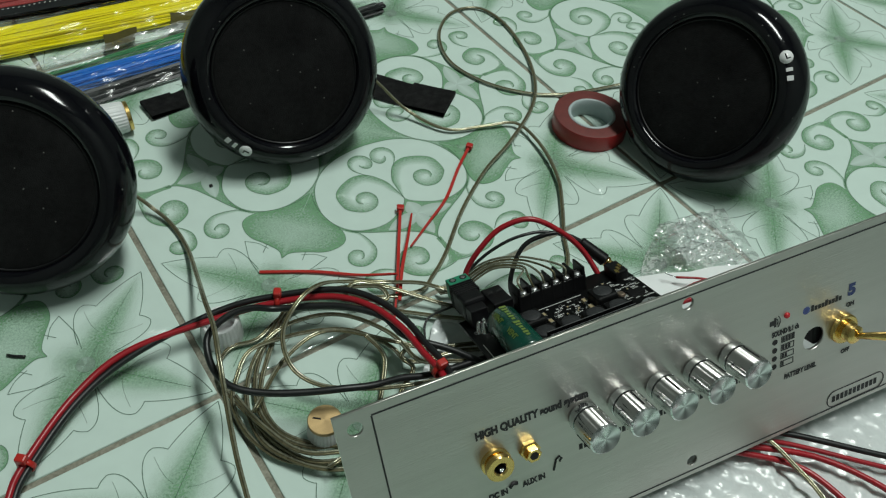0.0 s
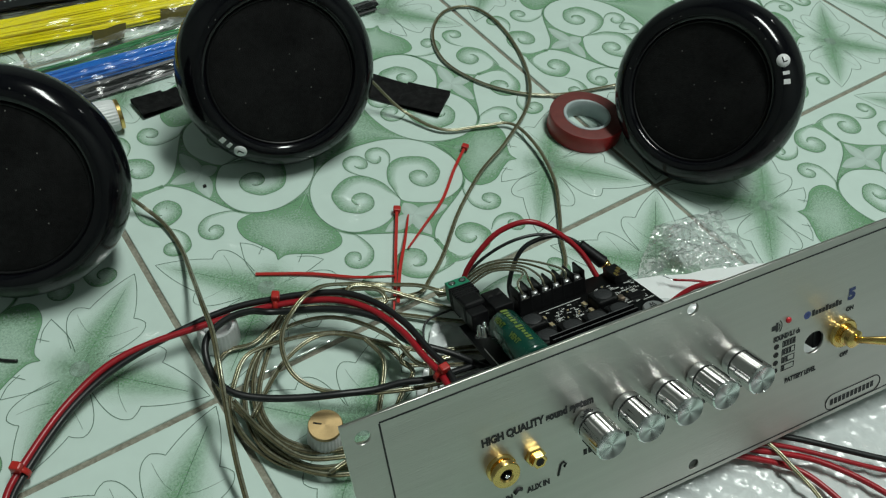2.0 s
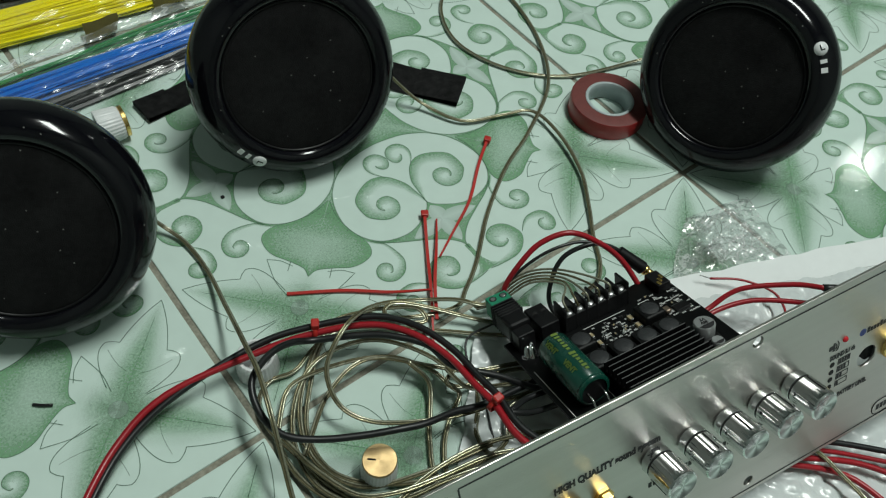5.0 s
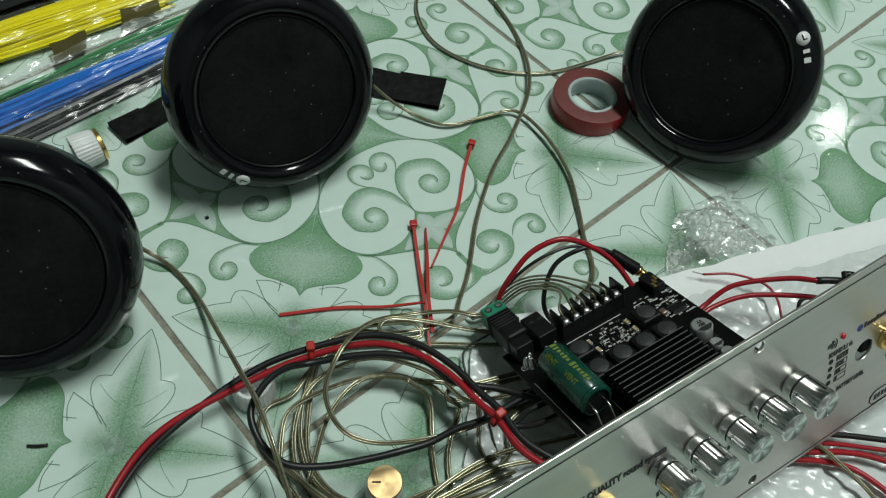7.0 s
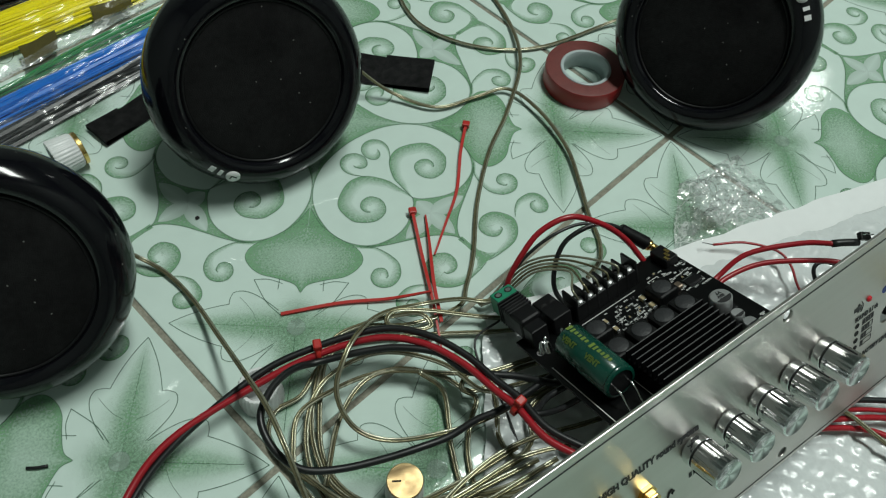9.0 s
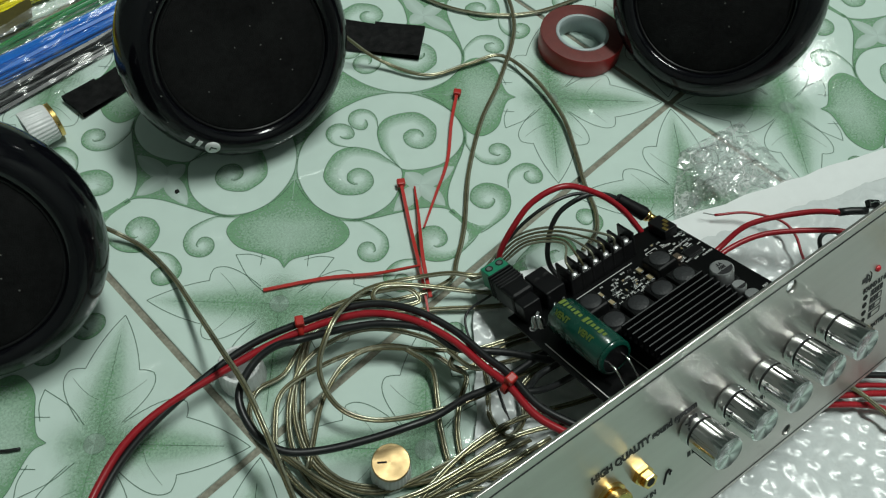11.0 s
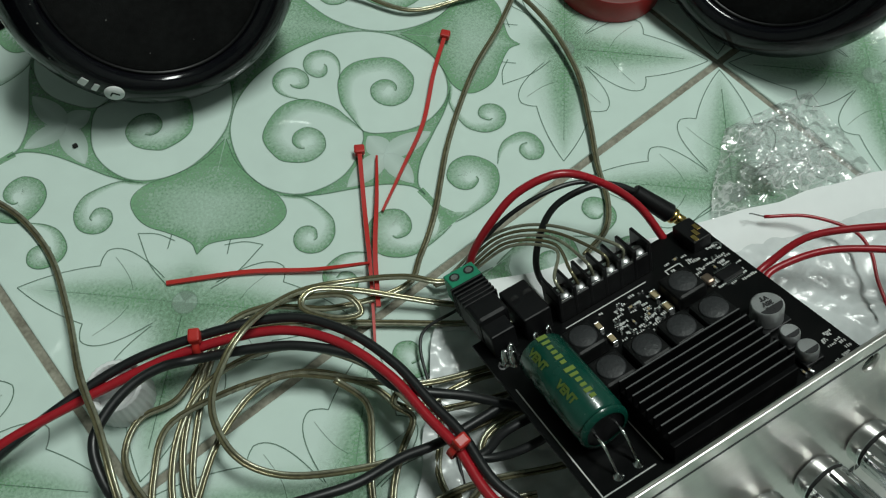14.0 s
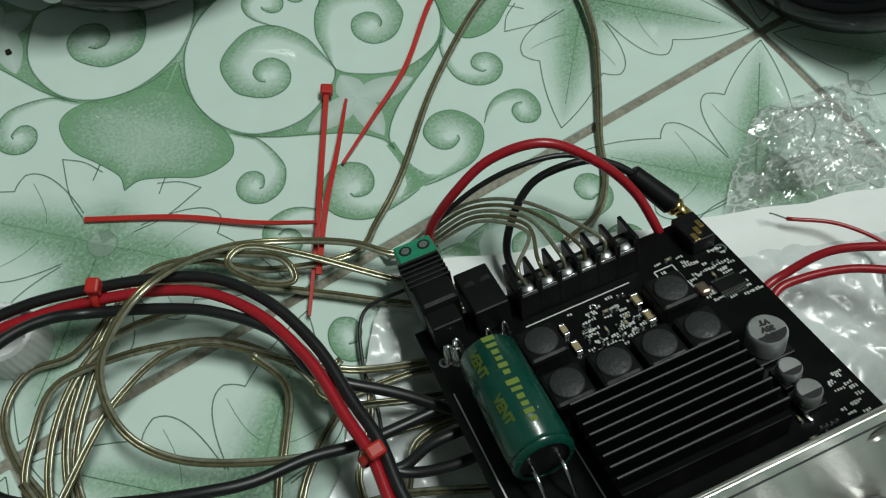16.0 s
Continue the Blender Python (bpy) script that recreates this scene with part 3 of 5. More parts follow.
cut_me = bpy.data.meshes.new("cutter")
cut.to_mesh(cut_me)
cut.free()
cutter = new("cutter", cut_me)
cutter.matrix_world = PANEL
md = plate.modifiers.new("holes", "BOOLEAN")
md.object, md.solver = cutter, "EXACT"
bpy.context.view_layer.update()
me = bpy.data.meshes.new_from_object(plate.evaluated_get(bpy.context.evaluated_depsgraph_get()))
plate.modifiers.clear()
plate.data = me
bpy.data.objects.remove(cutter)
# printed frame line
bm = bmesh.new()
w = 0.0007
for c, s in (((0, -0.00005, 0.0035), (0.2636, 0.0001, w)), ((0, -0.00005, -0.0865), (0.2636, 0.0001, w)), ((-0.1318, -0.00005, -0.0415), (w, 0.0001, 0.0893)), ((0.1318, -0.00005, -0.0415), (w, 0.0001, 0.0893))):
    box(bm, c, s)
part("printed_frame", bm, PRINT, panel, "thin black printed border")
flat = lambda a, h, d=-0.00012: pose(a, d, h) @ FACE
text_mesh("heading", "HIGH QUALITY sound system", 0.0048, flat(-0.0716, -0.0234), PRINT, panel, 0.80)
text_mesh("socket_word", "DC IN", 0.0037, flat(-0.0902, -0.0547), PRINT, panel, 0.8)
text_mesh("socket_word", "AUX IN", 0.0037, flat(-0.0745, -0.0548), PRINT, panel, 0.8)
text_mesh("battery_word", "BATTERY LEVEL", 0.0035, flat(0.0589, -0.0566), PRINT, panel, 0.72)
text_mesh("sound_word", "SOUND 2.1 ch", 0.0034, flat(0.0495, -0.0318), PRINT, panel, 0.68)
text_mesh("switch_word", "ON", 0.003, flat(0.0850, -0.0315), PRINT, panel, 0.9)
text_mesh("switch_word", "OFF", 0.003, flat(0.0843, -0.0558), PRINT, panel, 0.9)
text_mesh("numeral", "5", 0.0075, flat(0.0853, -0.0242), BLUE_PRINT, panel, 1.1)
bm = bmesh.new()
for i in range(9):
    box(bm, (0.0637 + i * 0.0019, -0.00006, -0.0262 + (0.0004 if i in (0, 4, 7) else 0)), (0.0015, 0.0001, 0.0031 if i in (0, 4, 7) else 0.0022))
part("printed_bars", bm, PRINT, panel)
part("printed_mark", rod(bmesh.new(), (0.0604, -0.0001, -0.0258), (0.0604, 0, -0.0258), 0.0019, 20), BLUE_PRINT, panel)
bm = bmesh.new()
for i in range(11):
    box(bm, (0.0800 + i * 0.0025, -0.00006, -0.0816), (0.0018, 0.0001, 0.0034))
part("printed_bars", bm, PRINT, panel)
ov = [(0.0932 + (0.0125 if abs(t) < 90 else -0.0125) + 0.0045 * math.cos(radians(t)), -0.0816 + 0.0045 * math.sin(radians(t))) for t in list(range(-90, 91, 15)) + list(range(91, 270, 15))]
bm = bmesh.new()
tube(bm, [Vector((x * 1.0, -0.0001, y)) for x, y in ov + ov[:1]], 0.00025, 6)
part("printed_oval", bm, PRINT, panel)
# little pictures: loudspeaker, battery steps, plug signs
bm = bmesh.new()
box(bm, (0.0420, -0.00006, -0.0255), (0.0022, 0.0001, 0.0024))
box(bm, (0.0437, -0.00006, -0.0255), (0.0012, 0.0001, 0.0046))
for k in (1, 2):
    tube(bm, [Vector((0.0440 + 0.0012 * k * math.cos(radians(t)), -0.00008, -0.0255 + 0.0016 * k * math.sin(radians(t)))) for t in range(-60, 61, 15)], 0.00022, 5)
part("loudspeaker_sign", bm, PRINT, panel)
for i in range(4):
    bm = bmesh.new()
    z = -0.0358 - 0.0043 * i
    for c, s in (((0.0510, -0.00006, z + 0.0014), (0.0068, 0.0001, 0.0004)), ((0.0510, -0.00006, z - 0.0014), (0.0068, 0.0001, 0.0004)), ((0.0476, -0.00006, z), (0.0004, 0.0001, 0.0031)), ((0.0544, -0.00006, z), (0.0004, 0.0001, 0.0031))):
        box(bm, c, s)
    for k in range(4 - i):
        box(bm, (0.0487 + 0.0016 * k, -0.00006, z), (0.0012, 0.0001, 0.0021))
    part("battery_sign", bm, PRINT, panel)
    part("lamp_hole_shade", rod(bmesh.new(), (0.0441, -0.00012, z), (0.0441, 0.0015, z), 0.0014, 16), SHADE_AND_MARK_BLACK, panel)
part("red_lamp", lathe(bmesh.new(), [(0.0014, 0), (0.0013, 0.0006), (0.0008, 0.0010), (0, 0.0012)], 16, pose(0.0498, 0, -0.0241) @ pose(0, 0, 0, 90)), LED_RED, panel, "small red indicator lamp", 180)
bm = bmesh.new()
tube(bm, [Vector(q) for q in ((-0.0852, -0.0001, -0.0535), (-0.0835, -0.0001, -0.0520), (-0.0818, -0.0001, -0.0527))], 0.0009, 5)
tube(bm, [Vector(q) for q in ((-0.0655, -0.0001, -0.0540), (-0.0640, -0.0001, -0.0490), (-0.0625, -0.0001, -0.0480), (-0.0615, -0.0001, -0.0495), (-0.0625, -0.0001, -0.0508))], 0.0005, 5)
part("plug_sign", bm, PRINT, panel)
bm = bmesh.new()
for i in range(5):
    for k in range(4):
        box(bm, (-0.0525 + 0.018 * i + 0.0022 * k, -0.00006, -0.0478), (0.0016, 0.0001, 0.0028))
part("printed_bars", bm, PRINT, panel)


def knob(parent, a, h, turn):
    """A chrome control knob on its shaft: ribbed skirt, dark collar, pointer groove, spun face."""
    m = pose(a, 0, h, 90) @ pose(0, 0, 0, 0, 0, turn)
    k = part("knob", lathe(bmesh.new(), [(0.0030, 0.0), (0.0058, 0.0003), (0.0064, 0.0010), (0.0066, 0.0014), (0.0066, 0.0044), (0.0063, 0.0047), (0.0063, 0.0054)], 48, m), CHROME, parent, "polished chrome control knob", 40)
    part("grip", lathe(bmesh.new(), [(0.0063, 0.0054), (0.0067, 0.0056), (0.0067, 0.0165), (0.0066, 0.0172), (0.0060, 0.0177)], 96, m, lambda i: 0.010 if i % 8 < 6 else -0.018), CHROME, k, "", 40)
    part("knob_face", lathe(bmesh.new(), [(0.0061, 0.0177), (0.0059, 0.0175), (0.0, 0.0175)], 48, m), CHROME_FACE, k, "spun metal face with glints in its colour")
    part("collar", lathe(bmesh.new(), [(0.0065, 0.00455), (0.0065, 0.0054)], 40, m), SHADE_AND_MARK_BLACK, k)
    part("pointer", box(bmesh.new(), (0.0066, 0, 0.0105), (0.0008, 0.0009, 0.009), 0.0002, m), SHADE_AND_MARK_BLACK, k)
    return k


for i in range(5):
    knob(panel, -0.0508 + 0.0178 * i, -0.0322, (210, 80, 95, 60, 75)[i])
# gold sockets and toggle switch
m = pose(-0.0895, 0, -0.0378, 90)
s = part("power_socket", lathe(bmesh.new(), [(0.0062, 0), (0.0062, 0.0012), (0.0056, 0.0016), (0.0048, 0.0018), (0.0048, 0.0030), (0.0058, 0.0032), (0.0058, 0.0050), (0.0055, 0.0054), (0.0030, 0.0054), (0.0024, 0.0048), (0.0024, 0.001), (0, 0.001)], 32, m), GOLD, panel, "gold threaded power socket", 35)
part("pin", rod(bmesh.new(), m @ Vector((0, 0, 0.001)), m @ Vector((0, 0, 0.0058)), 0.0008, 12), TIN, s)
part("bore_shade", lathe(bmesh.new(), [(0.00235, 0.0046), (0.00235, 0.0012), (0, 0.0012)], 24, m), SHADE_AND_MARK_BLACK, s)
m = pose(-0.0750, 0, -0.0385, 90)
s = part("audio_socket", lathe(bmesh.new(), [(0.0044, 0), (0.0044, 0.0016), (0.0034, 0.0019), (0.0034, 0.0044), (0.0031, 0.0048), (0.0020, 0.0048), (0.0018, 0.0044), (0.0018, 0.001), (0, 0.001)], 6, m), GOLD, panel, "small gold audio socket", 35)
part("bore_shade", lathe(bmesh.new(), [(0.00175, 0.0049), (0.0, 0.0049)], 20, m), SHADE_AND_MARK_BLACK, s)
m = pose(0.0815, 0, -0.0425, 90)
s = part("toggle_switch", lathe(bmesh.new(), [(0.0050, 0.0022), (0.0050, 0.0034), (0.0042, 0.0036), (0.0046, 0.0040), (0.0042, 0.0044), (0.0046, 0.0048), (0.0042, 0.0052), (0.0043, 0.0074), (0.0030, 0.0082), (0, 0.0082)], 32, m), GOLD, panel, "gold toggle switch with ribbed nut", 35)
part("nut", lathe(bmesh.new(), [(0.0066, 0), (0.0069, 0.0003), (0.0069, 0.0019), (0.0064, 0.0023), (0.0048, 0.0023)], 72, m, lambda i: 0.03 * (i % 2)), GOLD, s, "knurled gold nut", 30)
part("lever", rod(bmesh.new(), m @ Vector((0, 0, 0.008)), (0.0900, -0.0235, -0.0375), 0.0014, 16, 0.0004, 0.0023), GOLD, s, "gold toggle lever")
# Switch body enlarged behind the panel so the hole beside it looks dark.
part("lug", box(bmesh.new(), (0.0790, 0.0085, 0.001), (0.0220, 0.0120, 0.0120), 0.0008, pose(0, 0, -0.043)), BLACK_PLASTIC, s)

# ---- circuit board ----
TOP = -0.0375
board = thing("amplifier_board", BOARD, "black amplifier circuit board with heatsink and green capacitor", "circuit board")
part("board_plate", box(bmesh.new(), (-0.0168, 0.0552, TOP - 0.0008), (0.0936, 0.0846, 0.0016), 0.0002), PCB, board)
# coils
for a, d in ((0.0041, 0.0715), (0.0040, 0.0568), (-0.0085, 0.0572), (-0.0215, 0.0577), (-0.0350, 0.0577), (-0.0347, 0.0728)):
    c = part("coil", box(bmesh.new(), (a, d, TOP + 0.0032), (0.0116, 0.0116, 0.0064), 0.0012), FERRITE, board, "square ferrite coil")
    part("coil_cap", lathe(bmesh.new(), [(0.0046, 0), (0.0046, 0.0005), (0.0042, 0.0008), (0, 0.0008)], 28, pose(a, d, TOP + 0.0062)), FERRITE_TOP, c)
# heatsink with fins along the board
hs = part("heatsink", box(bmesh.new(), (-0.0166, 0.0362, TOP + 0.0042), (0.0450, 0.0246, 0.0080), 0.0004), ANODISED, board, "black finned heatsink")
for i in range(8):
    d = 0.0478 - 0.0031 * i
    f = part("fin", box(bmesh.new(), (-0.0166, d, TOP + 0.0102), (0.0450, 0.0008, 0.0052), 0.0001), ANODISED, hs)
    # thin paler grey strip along the fin's top
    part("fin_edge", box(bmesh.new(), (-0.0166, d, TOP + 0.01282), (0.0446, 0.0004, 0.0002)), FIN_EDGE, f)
# silver capacitors
for a, d, r, h in ((0.0163, 0.0470, 0.0051, 0.0082), (0.0152, 0.0366, 0.0031, 0.0058), (0.0149, 0.0293, 0.0033, 0.0058)):
    c = part("capacitor", lathe(bmesh.new(), [(r * 0.9, 0.0015), (r, 0.002), (r, h - 0.0006), (r - 0.0005, h), (0, h)], 32, pose(a, d, TOP)), CAN, board, "silver can capacitor", 40)
    part("capacitor_foot", box(bmesh.new(), (a, d, TOP + 0.0009), (r * 2.1, r * 2.1, 0.0018), 0.0004), BLACK_PLASTIC, c)
    bm = bmesh.new()
    arc = [bm.verts.new((a + r * 0.88 * math.cos(t), d + r * 0.88 * math.sin(t), TOP + h + 0.0001)) for t in [radians(200 + 140 * i / 12) for i in range(13)]]
    bm.faces.new(arc)
    part("polarity_mark", bm, PRINT, c)
text_mesh("marking", "470\n35V\nVT", 0.0022, pose(0.0163, 0.0470, TOP + 0.00835, 0, 0, 170), PRINT, board)
# large green capacitor lying on the board
e0, e1, cr = Vector((-0.0497, 0.0742, TOP + 0.0090)), Vector((-0.0503, 0.0392, TOP + 0.0090)), 0.0082
m = Matrix.Translation(e0) @ (e1 - e0).to_track_quat("Z", "Y").to_matrix().to_4x4()
L = (e1 - e0).length
big = part("large_capacitor", lathe(bmesh.new(), [(0.0066, 0), (cr - 0.0008, 0.0002), (cr, 0.0012), (cr, L - 0.0034), (cr - 0.0007, L - 0.0028), (cr - 0.0007, L - 0.0018), (cr, L - 0.0012), (cr - 0.0004, L - 0.0003), (cr - 0.0018, L)], 40, m), CAP_SLEEVE, board, "dark green sleeved electrolytic capacitor", 60)
part("rubber_end", lathe(bmesh.new(), [(cr - 0.0016, L - 0.0006), (0, L - 0.0006)], 32, m), BLACK_PLASTIC, big)
for sx in (-1, 1):
    part("lead", tube(bmesh.new(), spline([e1 + Vector((sx * 0.0035, 0.001, 0)), e1 + Vector((sx * 0.0035, -0.004, -0.001)), Vector((-0.0503 + sx * 0.0035, 0.0300, TOP))], 5), 0.0005, 8), TIN, big)
    part("solder_joint", lathe(bmesh.new(), [(0.0016, 0), (0.001, 0.0006), (0.0004, 0.0016), (0, 0.0018)], 14, pose(-0.0503 + sx * 0.0035, 0.0300, TOP)), TIN, big)


def wrapped(words, size, along, side, parent):
    """Lettering bent round the capacitor's sleeve."""
    ob = text_mesh("marking", words, size, I4, CAP_PRINT, parent)
    for v in ob.data.vertices:
        t = side + v.co.y / cr
        v.co = Vector((-0.0500 + (cr + 0.00020) * math.sin(t), along - v.co.x, TOP + 0.0090 + (cr + 0.00020) * math.cos(t)))
    return ob


for al in (0.0668, 0.0520):
    for i in range(6):
        part("printed_bar", box(bmesh.new(), (0, 0, 0), ((0.0034, 0.0028, 0.0019, 0.0019, 0.0025, 0.0018)[i], (0.0016, 0.0012, 0.0015, 0.0013, 0.0015, 0.0014)[i], 0.0001), 0,
             Matrix.Translation((-0.0500, al + 0.0055 - 0.0023 * i, TOP + 0.0090)) @ pose(0, 0, 0, 0, 6, 0) @ pose(0, 0, cr + 0.00010)), CAP_PRINT, big)
    wrapped("VENT", 0.0034, al, -0.55, big)
# power jack with the adapter plugged in
j = part("power_jack", box(bmesh.new(), (-0.0552, 0.0925, TOP + 0.0050), (0.0092, 0.0100, 0.0100), 0.0006), BLACK_PLASTIC, board, "black barrel power jack")
for a, d in ((-0.0545, 0.0862), (-0.0575, 0.0850), (-0.0556, 0.0832)):
    part("solder_joint", lathe(bmesh.new(), [(0.0024, 0), (0.0018, 0.0010), (0.0010, 0.0054), (0, 0.0060)], 14, pose(a, d - 0.0005, TOP)), TIN, j)
# two-way socket beside it
c = part("two_pin_socket", box(bmesh.new(), (-0.0420, 0.0958, TOP + 0.0048), (0.0104, 0.0168, 0.0095), 0.0006), BLACK_PLASTIC, board, "black two-pin screw socket")
for s in (-1, 1):
    part("bore_shade", rod(bmesh.new(), (-0.0420 + s * 0.0025, 0.0975, TOP + 0.0094), (-0.0420 + s * 0.0025, 0.0985, TOP + 0.0097), 0.0016, 16), SHADE_AND_MARK_BLACK, c)
    part("solder_joint", lathe(bmesh.new(), [(0.0017, 0), (0.0012, 0.0008), (0.0007, 0.0046), (0, 0.0050)], 14, pose(-0.0427 + s * 0.0025, 0.0852, TOP)), TIN, c)
# barrier strip with six screws
strip = part("barrier_strip", box(bmesh.new(), (-0.0152, 0.0906, TOP + 0.0045), (0.0384, 0.0080, 0.0090), 0.0004), BLACK_PLASTIC, board, "black six-way barrier terminal strip")
for i in range(7):
    part("barrier", box(bmesh.new(), (-0.0336 + 0.0061 * i, 0.0917, TOP + 0.0068), (0.0012, 0.0104, 0.0136), 0.0002), BLACK_PLASTIC, strip)
for i in range(6):
    a = -0.0305 + 0.0061 * i
    sc = part("screw", lathe(bmesh.new(), [(0.0024, 0), (0.0024, 0.0009), (0.0018, 0.0014), (0, 0.0016)], 18, pose(a, 0.0895, TOP + 0.0092)), SCREW, strip, "dull terminal screw", 40)
    part("slot_shade", box(bmesh.new(), (a, 0.0895, TOP + 0.0108), (0.0034, 0.0005, 0.0002), 0, ), SHADE_AND_MARK_BLACK, sc)
    part("clamp", box(bmesh.new(), (a, 0.0898, TOP + 0.0093), (0.0052, 0.0056, 0.0006), 0.0001), TIN, strip)
# audio socket, chips and small parts
aj = part("audio_socket", box(bmesh.new(), (0.0232, 0.0895, TOP + 0.0025), (0.0075, 0.0115, 0.0050), 0.0004), BLACK_PLASTIC, board, "black audio socket with gold contacts")
for i in range(3):
    part("contact", box(bmesh.new(), (0.0212 + 0.002 * i, 0.0855 + 0.002 * i, TOP + 0.0051), (0.0016, 0.0030, 0.0006), 0.0001), GOLD, aj)
chip = part("chip", box(bmesh.new(), (0.0215, 0.0690, TOP + 0.0008), (0.0085, 0.0044, 0.0015), 0.0002), BLACK_PLASTIC, board, "small black chip")
bm = bmesh.new()
for i in range(11):
    for s in (-1, 1):
        box(bm, (0.0180 + 0.0007 * i, 0.0690 + s * 0.0028, TOP + 0.0003), (0.0003, 0.0014, 0.0003))
part("chip_legs", bm, TIN, chip)
part("crystal", box(bmesh.new(), (0.0142, 0.0709, TOP + 0.0010), (0.0034, 0.0044, 0.0020), 0.0009), COPPER, board, "small metal crystal can")
rng = random.Random(5)
for a, d, la, ld in ((-0.0261, 0.0769, 0.0018, 0.0032), (-0.0258, 0.0701, 0.0020, 0.0034), (-0.0034, 0.0764, 0.0024, 0.0036), (-0.0034, 0.0699, 0.0024, 0.0036), (-0.0160, 0.0645, 0.0022, 0.0014)):
    c = part("ceramic_capacitor", box(bmesh.new(), (a, d, TOP + 0.0009), (la, ld, 0.0016), 0.0002), CERAMIC, board)
    for s in (-1, 1):
        part("end_cap", box(bmesh.new(), (a + (s * la * 0.5 if la > ld else 0), d + (s * ld * 0.5 if ld >= la else 0), TOP + 0.0009), (0.0008 if la > ld else la, 0.0008 if ld >= la else ld, 0.0017), 0.0002), TIN, c)
for i in range(46):
    zone = rng.choice(((-0.022, -0.006, 0.066, 0.081), (0.009, 0.028, 0.074, 0.086), (-0.020, 0.024, 0.0145, 0.0175), (0.008, 0.024, 0.016, 0.026), (-0.022, -0.008, 0.066, 0.078)))
    a, d = rng.uniform(zone[0], zone[1]), rng.uniform(zone[2], zone[3])
    flip = rng.random() < 0.5
    r = part("resistor", box(bmesh.new(), (a, d, TOP + 0.0004), (0.0011 if flip else 0.0007, 0.0007 if flip else 0.0011, 0.0006), 0.0001), rng.choice((BLACK_PLASTIC, CERAMIC, FERRITE)), board)
    for s in (-1, 1):
        part("end_cap", box(bmesh.new(), (a + (s * 0.0008 if flip else 0), d + (0 if flip else s * 0.0008), TOP + 0.0004), (0.0006, 0.0006, 0.0007)), TIN, r)
# white print on the board: frames and rows of marks
bm = bmesh.new()
z = TOP + 0.00006
for c, s in (((-0.0180, 0.0838, z), (0.0330, 0.0004, 0.0001)), ((-0.0612, 0.0500, z), (0.0004, 0.0460, 0.0001)), ((-0.0405, 0.0500, z), (0.0004, 0.0460, 0.0001)), ((-0.0528, 0.0270, z), (0.0195, 0.0004, 0.0001)),
             ((-0.0120, 0.0192, z), (0.0540, 0.0004, 0.0001)), ((0.0095, 0.0835, z), (0.0060, 0.0004, 0.0001)), ((0.0125, 0.0790, z), (0.0004, 0.0090, 0.0001)), ((0.0065, 0.0790, z), (0.0004, 0.0090, 0.0001)), ((0.0095, 0.0745, z), (0.0060, 0.0004, 0.0001))):
    part("printed_line", box(bmesh.new(), c, s), SILK, board)
bm = bmesh.new()
for i in range(150):
    zone = rng.choice(((-0.024, -0.004, 0.064, 0.082), (-0.024, -0.004, 0.064, 0.082), (0.008, 0.027, 0.064, 0.086), (0.008, 0.027, 0.064, 0.086), (-0.020, 0.024, 0.0142, 0.0178), (0.020, 0.027, 0.016, 0.034)))
    a, d = rng.uniform(zone[0], zone[1]), rng.uniform(zone[2], zone[3])
    for k in range(rng.choice((2, 3, 4))):
        box(bm, (a + 0.0008 * k, d + rng.uniform(-0.0001, 0.0001), z), (rng.uniform(0.0003, 0.0007), rng.uniform(0.0005, 0.0011), 0.0001))
tagged(part("silk_print", bm, SILK, board), "fine white component marks", kind="stuff")
part("mounting_ring", lathe(bmesh.new(), [(0.0011, 0.0001), (0.0018, 0.0001)], 20, pose(0.0277, 0.0820, TOP)), TIN, board)
part("mounting_ring", lathe(bmesh.new(), [(0.0011, 0.0001), (0.0018, 0.0001)], 20, pose(-0.0594, 0.0837, TOP)), TIN, board)
for i in range(5):
    a = -0.05 + 0.018 * i
    p = part("potentiometer", box(bmesh.new(), (a, 0.0085, TOP + 0.0055), (0.0100, 0.0110, 0.0100), 0.0006), TIN, board, "small metal potentiometer")
    part("shaft", rod(bmesh.new(), (a, 0.003, -0.0320), (a, -0.004, -0.0320), 0.003, 16), TIN, p)
# adapter from barrel plug to screw clamps
ad = thing("power_adapter", BOARD, "black ribbed power plug adapter with green screw clamps", "adapter")
bm = box(bmesh.new(), (-0.0545, 0.1020, -0.0310), (0.0120, 0.0160, 0.0115), 0.0016)
part("housing", bm, BLACK_PLASTIC, ad)
for i in range(6):
    part("rib", box(bmesh.new(), (-0.0541, 0.1035 + 0.0019 * i, -0.0310), (0.0128, 0.0009, 0.0122), 0.0003), BLACK_PLASTIC, ad)
cl = part("clamp_block", box(bmesh.new(), (-0.0534, 0.1170, -0.0308), (0.0118, 0.0088, 0.0105), 0.0005), GREEN_PLASTIC, ad, "green screw clamp block")
for s in (-1, 1):
    part("screw_hole_shade", rod(bmesh.new(), (-0.0534 + s * 0.0029, 0.1180, -0.0257), (-0.0534 + s * 0.0029, 0.1180, -0.0253), 0.0019, 18), SHADE_AND_MARK_BLACK, cl)
    part("screw", rod(bmesh.new(), (-0.0534 + s * 0.0029, 0.1180, -0.0256), (-0.0534 + s * 0.0029, 0.1180, -0.02525), 0.0013, 14), TIN, cl)
part("barrel", rod(bmesh.new(), (-0.0550, 0.1000, -0.0315), (-0.0552, 0.0965, -0.0318), 0.0038, 20), BLACK_PLASTIC, ad)


